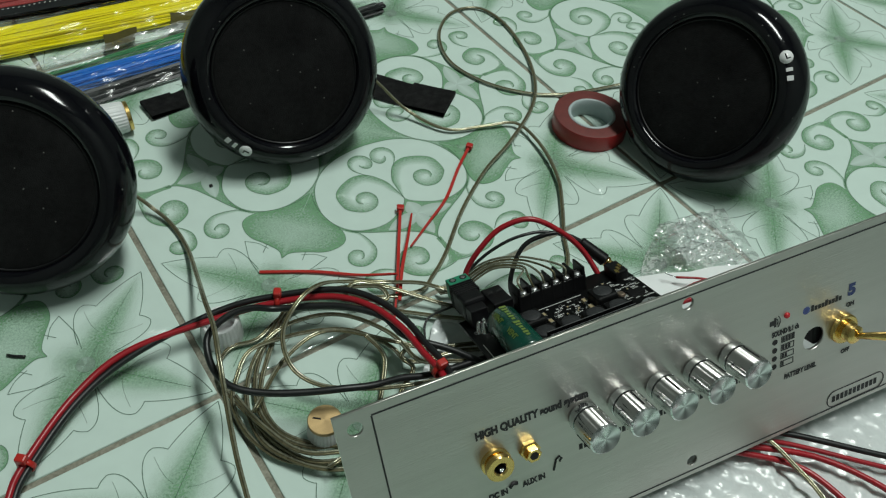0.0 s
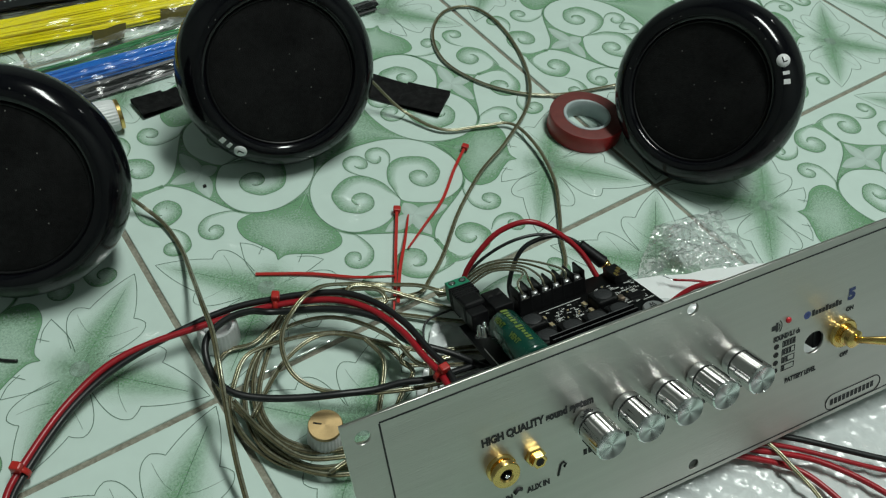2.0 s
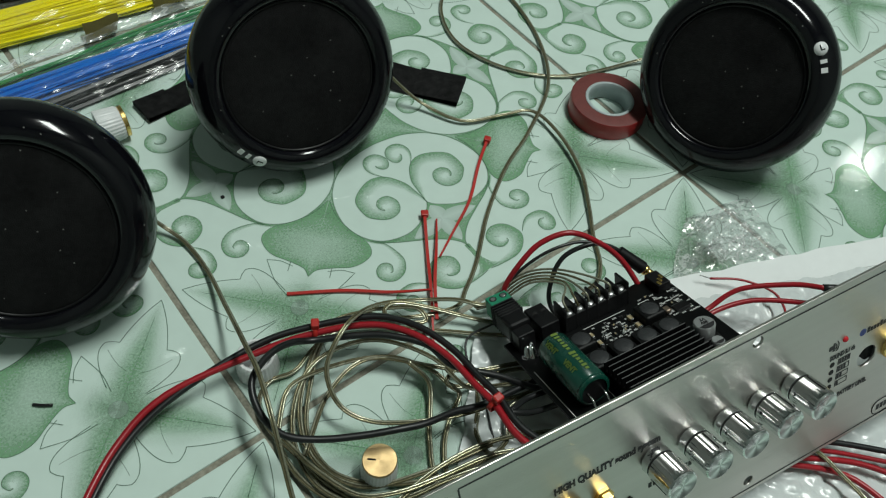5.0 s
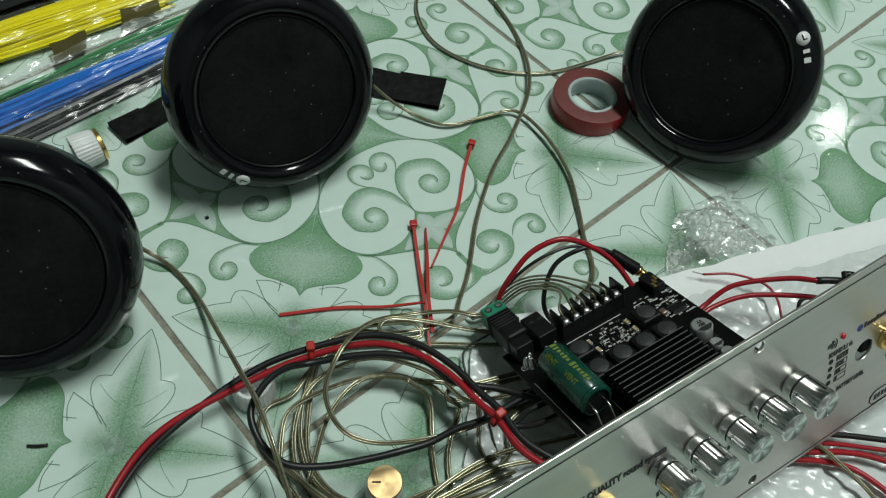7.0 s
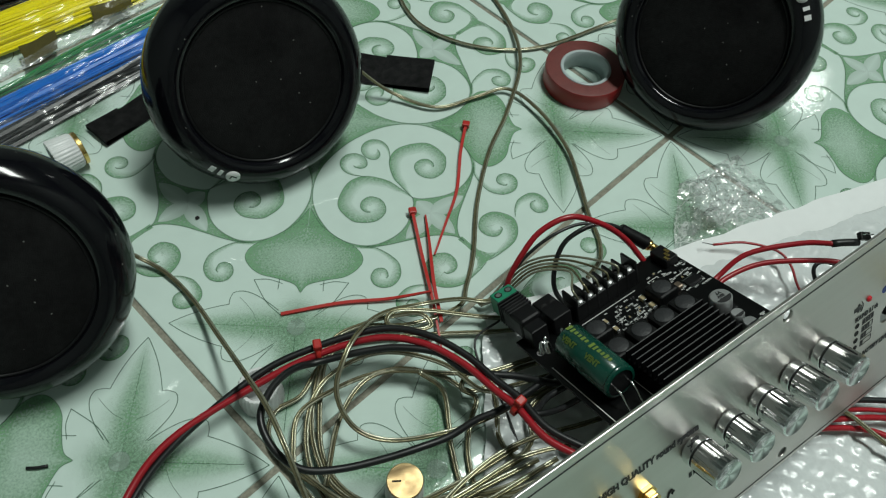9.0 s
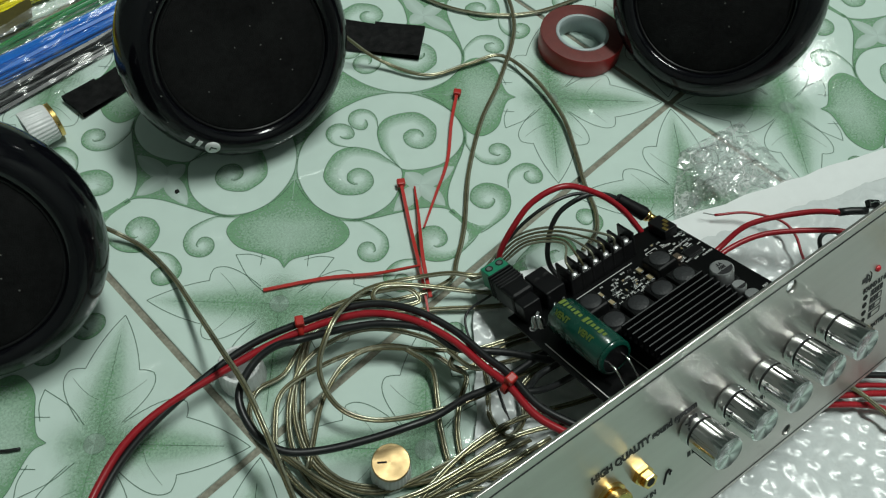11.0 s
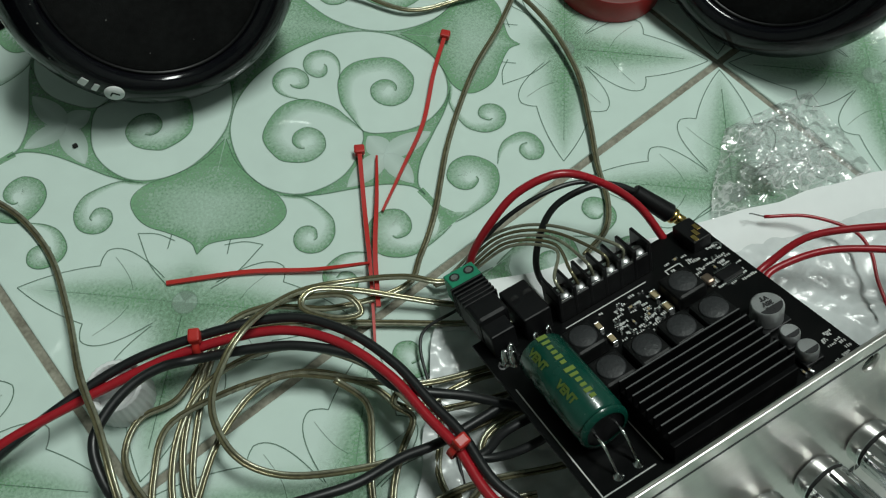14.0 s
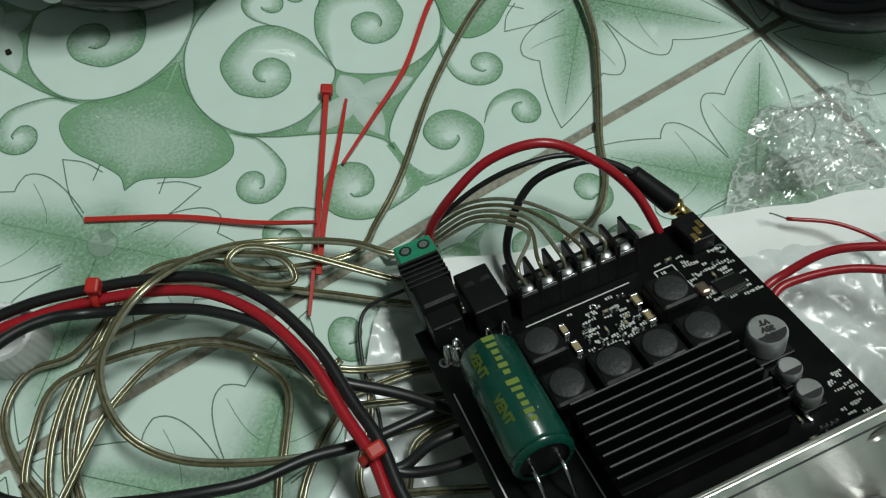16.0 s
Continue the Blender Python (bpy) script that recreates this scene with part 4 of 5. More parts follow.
# ---- loudspeakers ----
def speaker(c, az, el, badge, label):
    """A round satellite loudspeaker lying back on its curved shell."""
    n = Vector((math.cos(radians(el)) * math.cos(radians(az)), math.cos(radians(el)) * math.sin(radians(az)), math.sin(radians(el))))
    x = Vector((0, 0, 1)).cross(n).normalized()
    y = n.cross(x)
    m = Matrix(((x.x, y.x, n.x, c[0]), (x.y, y.y, n.y, c[1]), (x.z, y.z, n.z, c[2]), (0, 0, 0, 1))) @ Matrix.Scale(1.025, 4)
    e = thing("loudspeaker", m, label, "loudspeaker", "three round loudspeakers")
    prof = [(0.0408, 0.0065), (0.0412, 0.0088), (0.0424, 0.0103), (0.0445, 0.0112), (0.0470, 0.0112), (0.0500, 0.0098), (0.0528, 0.0072), (0.0550, 0.0036), (0.0563, -0.0010), (0.0566, -0.0050),
            (0.0560, -0.0090), (0.0545, -0.0125), (0.0538, -0.0130), (0.0535, -0.0140), (0.0540, -0.0150), (0.0515, -0.021), (0.0470, -0.0295), (0.0400, -0.0390), (0.0300, -0.0465), (0.0150, -0.0510), (0, -0.0520)]
    part("shell", lathe(bmesh.new(), prof, 96), GLOSS_BLACK, e, "", 180)
    part("grille", lathe(bmesh.new(), [(0.0411, 0.0066), (0.0405, 0.0078), (0.0390, 0.0083), (0.030, 0.0090), (0.015, 0.0094), (0, 0.0095)], 72), CLOTH, e, "black woven grille cloth", 180)
    part("grille_ring", lathe(bmesh.new(), [(0.0398, 0.0081), (0.0402, 0.0088), (0.0408, 0.0088), (0.0411, 0.0080)], 72), BLACK_PLASTIC, e, "", 180)
    if badge is not None:
        def at(deg):
            return pose(0, 0, 0, 0, 0, deg) @ pose(0.0500, 0, 0.0100) @ pose(0, 0, 0, 0, 30, 0)
        b = part("badge", lathe(bmesh.new(), [(0.0037, -0.0002), (0.0037, 0.0003), (0, 0.0003)], 28, at(badge)), BADGE, e, "round silver badge")
        bm = bmesh.new()
        box(bm, (0, 0.0006, 0.00035), (0.0007, 0.0030, 0.0001), 0, at(badge))
        box(bm, (0.0009, -0.0008, 0.00035), (0.0022, 0.0006, 0.0001), 0, at(badge))
        part("badge_mark", bm, GLOSS_BLACK, b)
        bm = bmesh.new()
        for k, dg in ((0, -8.0), (1, -13.5)):
            mm = at(badge + dg)
            box(bm, (0, 0, 0.0003), (0.0036, 0.0028 if k else 0.0020, 0.0003), 0, mm)
        part("badge_bar", bm, BADGE, e)
    return e


speaker((0.1119, 0.1482, 0.0580), -104, 25, -127, "glossy black round loudspeaker tilted back, dusty grille, badge below")
speaker((0.3298, 0.0110, 0.0562), -168, 25, 48, "glossy black round loudspeaker beside the red tape roll")
speaker((-0.0468, 0.1255, 0.0590), -115, 31, None, "glossy black round loudspeaker beside the tie bundles")

# ---- tape roll ----
tape = thing("tape_roll", pose(0.2952, 0.0659, 0), "red double-sided tape roll with milky core", "tape")
part("tape_winding", lathe(bmesh.new(), [(0.0250, 0.0003), (0.0253, 0.0010), (0.0253, 0.0118), (0.0250, 0.0124)], 72), TAPE_RED, tape, "", 180)
part("tape_edges", lathe(bmesh.new(), [(0.0250, 0.0124), (0.0240, 0.0126), (0.0160, 0.0125)], 72), TAPE_SIDE, tape)
part("tape_underside", lathe(bmesh.new(), [(0.0250, 0.0003), (0.0160, 0.0003)], 72), TAPE_SIDE, tape)
part("core", lathe(bmesh.new(), [(0.0160, 0.0004), (0.0160, 0.0128), (0.0156, 0.0131), (0.0144, 0.0131), (0.0140, 0.0128), (0.0140, 0.0004), (0.0160, 0.0004)], 64), TAPE_CORE, tape, "milky plastic core")

# ---- black webbing strap ----
def strap(p, q, wide, label):
    p, q = Vector((*p, 0)), Vector((*q, 0))
    d = (q - p).normalized()
    s = Vector((-d.y, d.x, 0)) * wide / 2
    L = (q - p).length
    bm = bmesh.new()
    rows = []
    for lay, (l0, l1, z0) in enumerate(((0.0, 1.0, 0.0012), (1.0, 0.66, 0.0038))):
        for i in range(13):
            l = l0 + (l1 - l0) * i / 12
            z = z0 + 0.0012 * math.sin(6 * l + lay) * (0.5 if lay == 0 else 0.8)
            c = p + d * L * l
            rows.append([bm.verts.new(c + s * k + Vector((0, 0, z + 0.0006 * (1 - k * k)))) for k in (-1, -0.9, -0.3, 0.3, 0.9, 1)])
    for a, b in zip(rows, rows[1:]):
        for k in range(5):
            bm.faces.new((a[k], b[k], b[k + 1], a[k + 1]))
    bmesh.ops.solidify(bm, geom=bm.faces[:], thickness=0.0009)
    return tagged(part("webbing_strap", bm, WEB, None), label, "strap")


strap((0.1696, 0.2027), (0.2245, 0.1310), 0.0262, "black woven hook-and-loop strap folded at its end")
strap((0.1066, 0.2275), (0.0454, 0.2222), 0.019, "short black woven strap beside the white cap")

# ---- white knobs ----
def ribbed(m, label, gold):
    e = thing("ribbed_cap", m, label, "cap", "white ribbed caps")
    rib = lambda i: 0.016 * math.sin(2 * math.pi * i / 6)
    part("skirt", lathe(bmesh.new(), [(0.0072, 0.0002), (0.0104, 0.0002), (0.0106, 0.0012), (0.0098, 0.0125), (0.0090, 0.0138), (0.0078, 0.0140), (0.0072, 0.0130), (0.0072, 0.0002)], 180, I4, rib), WHITE_PLASTIC, e, "", 35)
    if gold == "face":
        f = part("gold_face", lathe(bmesh.new(), [(0.0096, 0.0134), (0.0098, 0.0138), (0.0098, 0.0150), (0.0094, 0.0154), (0, 0.0154)], 48), GOLD_FACE, e, "spun gold face with glints in its colour", 40)
        part("pointer", box(bmesh.new(), (-0.0045, 0, 0.0155), (0.0048, 0.0009, 0.0003)), SHADE_AND_MARK_BLACK, f)
    if gold == "band":
        part("gold_band", lathe(bmesh.new(), [(0.0086, 0.0139), (0.0094, 0.0142), (0.0094, 0.0162), (0.0086, 0.0165), (0.0076, 0.0165)], 48), GOLD, e, "gold band", 40)
        part("inner_disc", lathe(bmesh.new(), [(0.0076, 0.0160), (0, 0.0160)], 32), WHITE_PLASTIC, e)
    else:
        part("inner_disc", lathe(bmesh.new(), [(0.0074, 0.0060), (0, 0.0060)], 32), WHITE_PLASTIC, e)
    return e


ribbed(pose(0.0145, 0.0315, 0), "white ribbed plastic cap with open top under the cables", "")
ribbed(pose(0.0319, -0.0474, 0.0005, 0, 0, -40) @ Matrix.Diagonal((0.82, 0.82, 1.0, 1)), "white ribbed control knob with spun gold face with glints in its colour", "face")
ribbed(pose(0.0165, 0.2140, 0.0106, 0, 90, -5), "white ribbed cap with gold band lying on its side", "band")

# ---- bags of cable ties ----
def tie_bag(x0, x1, y, wide, high, n, material, label, slope=0.0, label_strips=()):
    e = thing("cable_tie_bag", I4, label, "cable ties", "bags of cable ties")
    r = random.Random(int(y * 1000))
    for i in range(n):
        k = (i + 0.5) / n * 2 - 1
        yy = y + k * wide / 2 * 0.9
        z = 0.0018 + (high - 0.002) * math.sqrt(max(0, 1 - k * k)) * r.uniform(0.72, 1.0)
        pts = [(x0 + (x1 - x0) * t + r.uniform(-0.004, 0.004), yy + slope * (x1 - x0) * t + r.uniform(-0.0030, 0.0030), max(0.0015, z + r.uniform(-0.001, 0.001))) for t in (0, 0.35, 0.7, 1)]
        line = spline(pts, 4)
        bm = bmesh.new()
        tilt = r.uniform(-0.5, 0.5)
        rows = [[bm.verts.new(q + Vector((0, w * math.cos(tilt) - h * math.sin(tilt), w * math.sin(tilt) + h * math.cos(tilt)))) for w, h in ((-0.0010, -0.0004), (0.0010, -0.0004), (0.0010, 0.0004), (-0.0010, 0.0004))] for q in line]
        for a, b in zip(rows, rows[1:]):
            for c in range(4):
                bm.faces.new((a[c], a[(c + 1) % 4], b[(c + 1) % 4], b[c]))
        part("tie", bm, material, e)
    for lx, ly, lw, lh in label_strips:
        part("label_strip", sheet(10, 4, ((lx - lw / 2, ly - lh / 2), (lx + lw / 2, ly - lh / 2), (lx + lw / 2 + 0.006, ly + lh / 2), (lx - lw / 2 + 0.006, ly + lh / 2)),
                                  lambda p, s, t: 0.0090 + 0.001 * noise.noise(p * 90)), LABEL_DARK, e, "dark printed label strip")
    w2 = wide / 2 + 0.010
    h = lambda p, s, t: 0.0008 + (high + 0.0025) * math.sin(math.pi * min(1, max(0, (t - 0.06) / 0.88))) ** 0.6 + 0.0030 * noise.noise(Vector((p.x * 30, p.y * 150, 0))) * math.sin(math.pi * t) + 0.0011 * abs(noise.noise(Vector((p.x * 80, p.y * 260, 3))))
    part("clear_sleeve", sheet(110, 40, ((x0 - 0.01, y - w2), (x1 + 0.01, y - w2 + slope * (x1 - x0)), (x1 + 0.01, y + w2 + slope * (x1 - x0)), (x0 - 0.01, y + w2)), h), FILM, e, "clear crinkled plastic sleeve").visible_shadow = False
    return e


tie_bag(-0.14, 0.130, 0.3500, 0.036, 0.012, 100, YELLOW, "clear bag of bright yellow nylon cable ties", -0.105, ((0.054, 0.3000, 0.023, 0.017), (0.106, 0.3060, 0.028, 0.017)))
tie_bag(-0.12, 0.16, 0.2860, 0.008, 0.005, 7, GREEN_NYLON, "clear bag of green nylon cable ties", 0.0)
tie_bag(-0.12, 0.16, 0.2735, 0.017, 0.009, 44, BLUE, "clear bag of blue nylon cable ties", -0.02)
tie_bag(-0.10, 0.245, 0.2500, 0.012, 0.006, 15, BLACK_NYLON, "clear bag of black nylon cable ties", 0.02)
tie_bag(-0.14, 0.14, 0.4060, 0.034, 0.010, 34, RED_NYLON, "clear bag of dull red cable ties", -0.13)
tie_bag(-0.12, 0.14, 0.3840, 0.010, 0.005, 8, BLACK_NYLON, "narrow bag of black cable ties", -0.13)

part("gathered_edge", sheet(120, 8, ((-0.12, 0.287), (0.165, 0.290), (0.165, 0.299), (-0.12, 0.2945)),
                            lambda p, s, t: 0.0095 + 0.0022 * noise.noise(Vector((p.x * 90, p.y * 220, 5))) + 0.0014 * abs(noise.noise(p * 380))), SEAM, bpy.data.objects["cable_tie_bag.001"], "shiny gathered edge of the bag").visible_shadow = False
seal = bpy.data.objects["cable_tie_bag.005"]
part("seal_strip", sheet(30, 4, ((-0.10, 0.3700), (0.12, 0.3414), (0.12, 0.3524), (-0.10, 0.3810)), lambda p, s, t: 0.0125 + 0.0012 * noise.noise(p * 60)), BLACK_NYLON, seal, "dark perforated bag seal")
for i in range(60):
    part("perforation", box(bmesh.new(), (-0.095 + 0.0035 * i, 0.3750 - 0.000455 * i + 0.0004 * math.sin(i), 0.0142), (0.0012, 0.0006, 0.0003)), WHITE_PLASTIC, seal)

# ---- packing sheets ----
fc = ((0.1229, -0.0107), (0.4794, -0.1561), (0.412, -0.3832), (0.0237, -0.1047))
foam = thing("foam_sheet", I4, "white bubbled packing foam sheet under the amplifier", "packing sheet")
def foam_z(p, s, t):
    cell = abs(math.sin(p.x * 300 + p.y * 120 + 3 * noise.noise(p * 45)) * math.sin(p.y * 300 - p.x * 120 + 3 * noise.noise(p * 38)))
    return 0.0016 + 0.0021 * cell ** 0.7 * min(1, 14 * max(0, t - 0.06)) + 0.0011 * noise.noise(p * 30)
part("padding", sheet(170, 130, fc, foam_z), FOAM, foam, "", 180)
part("edge_strip", sheet(60, 5, ((0.1219, -0.0092), (0.4804, -0.1546), (0.4756, -0.1713), (0.115, -0.0235)), lambda p, s, t: 0.0040 + 0.0008 * noise.noise(p * 22) * t - 0.0022 * t * t * t), PAPER, foam, "smooth white sheet edge")
def crush(p, s, t):
    edge = min(1, 6 * min(s, 1 - s, t, 1 - t) + 0.1)
    return 0.0014 + edge * (0.0075 * abs(noise.noise(p * 55)) + 0.0035 * abs(noise.noise(p * 140)) + 0.0012 * abs(noise.noise(p * 330)))
film = thing("crinkled_film", I4, "crumpled clear plastic film on the tiles", "plastic film")
part("film_sheet", sheet(110, 60, ((0.2290, -0.0540), (0.2720, -0.0260), (0.3180, -0.0370), (0.3030, -0.0860)), crush), CRINKLE, film)
part("folded_flap", sheet(70, 40, ((0.2480, -0.0540), (0.2760, -0.0320), (0.3000, -0.0400), (0.2960, -0.0760)), lambda p, s, t: 0.0016 + 1.35 * crush(p + Vector((0.3, 0.1, 0)), s, t)), CRINKLE, film)

# ---- red loose cable ties on the floor ----
def tie(pts, label, head=True):
    e = thing("cable_tie", I4, label, "cable tie", "loose red cable ties")
    line = spline(pts, 8)
    bm = bmesh.new()
    rows, n = [], len(line)
    for i, q in enumerate(line):
        d = (line[min(i + 1, n - 1)] - line[max(i - 1, 0)]).normalized()
        x = d.cross(Vector((0, 0, 1))).normalized()
        w = 0.00095 * (1 if i < n * 0.45 else 1 - 0.5 * (i - n * 0.45) / (n * 0.55))
        rows.append([bm.verts.new(q + x * a * w + Vector((0, 0, b))) for a, b in ((-1, 0), (1, 0), (0.9, 0.001), (-0.9, 0.001))])
    for a, b in zip(rows, rows[1:]):
        for k in range(4):
            bm.faces.new((a[k], a[(k + 1) % 4], b[(k + 1) % 4], b[k]))
    bm.faces.new(rows[-1])
    bm.faces.new(rows[0][::-1])
    part("strap", bm, TIE_RED, e)
    if head:
        d = line[0] - line[2]
        part("head", box(bmesh.new(), (0, 0, 0), (0.0040, 0.0044, 0.0034), 0.0007, Matrix.Translation(line[0] + Vector((0, 0, 0.0006))) @ pose(0, 0, 0, 0, 0, math.degrees(math.atan2(d.y, d.x)))), TIE_RED, e)
    return e


tie([(0.1414, 0.0618, 0.003), (0.1262, 0.0391, 0.0025), (0.1095, 0.0137, 0.004), (0.0936, -0.0088, 0.003)], "red nylon cable tie lying on the tiles")
tie([(0.1027, 0.0005, 0.006), (0.1165, 0.0199, 0.005), (0.1333, 0.0401, 0.003), (0.146, 0.0562, 0.001)], "red nylon cable tie lying on the tiles", False)
tie([(0.2102, 0.0874, 0.003), (0.1932, 0.0751, 0.002), (0.1718, 0.0571, 0.001), (0.1511, 0.0451, 0.001), (0.1313, 0.034, 0.001)], "red nylon cable tie with a slight bend")
tie([(0.0489, 0.0606, 0.0006), (0.0746, 0.0453, 0.001), (0.0941, 0.03, 0.002), (0.1115, 0.0168, 0.006)], "red nylon cable tie lying across the others", False)

# ---- red and black power cable ----
main = [(-0.1089, -0.0253, 0.004), (-0.0989, -0.0049, 0.006), (-0.0882, 0.0064, 0.0085), (-0.0598, 0.0282, 0.0094), (-0.0296, 0.037, 0.0132), (0.0152, 0.0308, 0.0164), (0.0432, 0.0224, 0.0197), (0.0668, 0.0089, 0.0236), (0.0791, -0.0087, 0.0272), (0.0844, -0.0292, 0.0295), (0.0846, -0.0487, 0.0316), (0.0848, -0.062, 0.0337), (0.0823, -0.0805, 0.0363), (0.0879, -0.1011, 0.038)]
cable("red_cable", main, 0.0017, RED, "red insulated power cable tied to a black one")
side = [(x + (0.0008 if i < 5 else 0.0036 if i > 6 else 0.0006), y + (-0.0022 if i < 5 else 0.0026 if i > 6 else 0.0036), z + (-0.0014 if i < 5 else 0.0008)) for i, (x, y, z) in enumerate(main)]
cable("black_cable", side, 0.0017, BLACK_WIRE, "black insulated power cable tied to a red one")
loop = [(0.1341, -0.073, 0.0102), (0.1177, -0.0651, 0.0146), (0.1011, -0.0492, 0.0226), (0.0845, -0.0332, 0.0267), (0.0813, -0.0168, 0.0261), (0.07, -0.0014, 0.0243), (0.0576, 0.009, 0.0219), (0.0401, 0.0199, 0.0191), (0.0300, 0.0222, 0.0240), (0.0200, 0.0212, 0.0280), (0.0100, 0.0170, 0.0310), (0.0022, 0.0108, 0.0325), (-0.0014, 0.0020, 0.0305), (-0.0018, -0.0088, 0.0295), (0.0022, -0.0192, 0.0290), (0.0137, -0.0286, 0.0280), (0.0298, -0.0378, 0.0280), (0.0439, -0.0446, 0.0285), (0.0562, -0.0490, 0.0270), (0.0715, -0.0510, 0.0235), (0.0870, -0.0550, 0.0200), (0.1176, -0.059, 0.0157), (0.1379, -0.0627, 0.0102)]
cable("black_cable", loop, 0.0017, BLACK_WIRE, "black insulated cable looped on the tiles")


def binder(c, deg, label, tail=0.004):
    """A red tie drawn tight round the cables."""
    e = thing("cable_tie", pose(*c, 0, 0, deg), label, "cable tie", "tightened red cable ties")
    ringm = pose(0, 0, 0, 90, 0, 90)
    part("band", lathe(bmesh.new(), [(0.0034, -0.0012), (0.0041, -0.0012), (0.0041, 0.0012), (0.0034, 0.0012), (0.0034, -0.0012)], 24, ringm), TIE_RED, e)
    part("head", box(bmesh.new(), (0, 0.0008, 0.0048), (0.0040, 0.0048, 0.0042), 0.0008), TIE_RED, e)
    return e


binder((0.0437, 0.024, 0.0191), -32, "red tie drawn tight round the cables")
binder((0.0853, -0.0615, 0.0327), -90, "red tie drawn tight round the cables")
binder((-0.0882, 0.0054, 0.0078), 48, "red tie drawn tight round the cables")

# ---- clear speaker wire ----
twin([(0.0005, 0.1400, 0.0300), (0.0085, 0.1385, 0.0160), (0.0160, 0.1320, 0.0060), (0.0212, 0.1172, 0.0030), (0.0215, 0.0947, 0.0040), (0.0158, 0.0622, 0.0170), (0.0095, 0.0310, 0.0345), (0.0060, 0.0105, 0.0390), (0.0006, -0.0084, 0.0385), (-0.0045, -0.0250, 0.0300), (-0.0100, -0.0440, 0.0160), (-0.0140, -0.0640, 0.0040)], "clear two-core speaker wire from a loudspeaker")
twin([(0.153, 0.1749, 0.0402), (0.175, 0.1566, 0.0277), (0.1922, 0.1358, 0.007), (0.2073, 0.1098, 0.003), (0.2328, 0.0996, 0.003), (0.2515, 0.0905, 0.004), (0.2511, 0.0638, 0.005), (0.242, 0.035, 0.004), (0.2278, 0.013, 0.003), (0.2144, -0.0051, 0.002), (0.2048, -0.0203, 0.002), (0.1932, -0.0295, 0.004), (0.1755, -0.0338, 0.0102)], "clear two-core speaker wire curving over the tiles")
twin([(0.3691, 0.0783, 0.0111), (0.3459, 0.0896, 0.003), (0.2961, 0.1048, 0.002), (0.2658, 0.1326, 0.002), (0.2533, 0.17, 0.002), (0.2649, 0.2048, 0.002), (0.291, 0.2263, 0.002), (0.3148, 0.2208, 0.002), (0.3185, 0.1889, 0.002), (0.3046, 0.1428, 0.002), (0.2762, 0.103, 0.006), (0.2382, 0.0788, 0.004), (0.2062, 0.064, 0.003), (0.174, 0.0431, 0.002), (0.1466, 0.0199, 0.002), (0.1297, 0.0087, 0.002), (0.1158, 0.0015, 0.005), (0.0903, 0.0106, 0.006), (0.0698, 0.027, 0.006), (0.0493, 0.0249, 0.006), (0.0289, 0.0064, 0.005), (0.0145, -0.0144, 0.004), (0.0147, -0.037, 0.004), (0.0316, -0.0556, 0.004), (0.0538, -0.0676, 0.0060), (0.0845, -0.0756, 0.0080)], "clear two-core speaker wire looped behind the tape")
twin([(0.1402, -0.0116, 0.006), (0.126, -0.0077, 0.0103), (0.1168, 0.0025, 0.0103), (0.1025, 0.0137, 0.0081), (0.0831, 0.0207, 0.0135), (0.0636, 0.0153, 0.0287), (0.0483, 0.0096, 0.0304), (0.0351, 0.0006, 0.0237), (0.0322, -0.0145, 0.0158), (0.0406, -0.0288, 0.0125), (0.0593, -0.0421, 0.0125), (0.0789, -0.0512, 0.0124), (0.0983, -0.056, 0.0103), (0.1177, -0.0609, 0.0081), (0.14, -0.0647, 0.006)], "clear two-core speaker wire running under the board")
twin([(0.1454, -0.0319, 0.004), (0.1251, -0.0158, 0.005), (0.1005, 0.0085, 0.0103), (0.0872, 0.0187, 0.0124), (0.0801, 0.0156, 0.0124), (0.0863, 0.0043, 0.0136), (0.0945, 0.0002, 0.0136), (0.0944, 0.0084, 0.0146), (0.0842, 0.0187, 0.0103), (0.0739, 0.0249, 0.0081), (0.0554, 0.029, 0.0071), (0.0329, 0.0146, 0.006), (0.0165, -0.004, 0.005), (0.0104, -0.0268, 0.004), (0.0212, -0.0495, 0.004), (0.0486, -0.0615, 0.0060), (0.0814, -0.0695, 0.0080)], "clear speaker wire making a small loop")
def coil_wire(pts):
    """One turn of the loose coil."""
    twin(pts, "clear two-core speaker wire wound in a loose coil", n=6)


coil_wire([(0.1421, -0.0688, 0.0081), (0.1176, -0.0558, 0.0092), (0.0972, -0.0468, 0.0125), (0.0879, -0.0397, 0.0125), (0.0856, -0.0181, 0.0103), (0.0731, 0.0023, 0.0103), (0.0577, 0.0126, 0.0092), (0.0371, 0.0146, 0.0081), (0.0196, 0.0043, 0.0071), (0.0072, -0.0144, 0.006), (0.0045, -0.0371, 0.006), (0.014, -0.0558, 0.006), (0.0276, -0.0682, 0.006), (0.0495, -0.0762, 0.005), (0.0628, -0.0882, 0.0060), (0.0898, -0.0962, 0.0080)])
coil_wire([(0.1435, -0.0381, 0.004), (0.1211, -0.0219, 0.004), (0.1027, -0.0057, 0.003), (0.0801, 0.0126, 0.003), (0.0595, 0.0249, 0.004), (0.0431, 0.0239, 0.004), (0.0277, 0.0187, 0.003), (0.0142, 0.0207, 0.003), (0.0039, 0.0125, 0.003), (0.0019, -0.0031, 0.004), (0.0062, -0.0238, 0.004), (0.0087, -0.0423, 0.004), (0.0213, -0.0589, 0.004), (0.0348, -0.066, 0.004), (0.0544, -0.072, 0.003), (0.0652, -0.0840, 0.0060), (0.0913, -0.0920, 0.0080)])
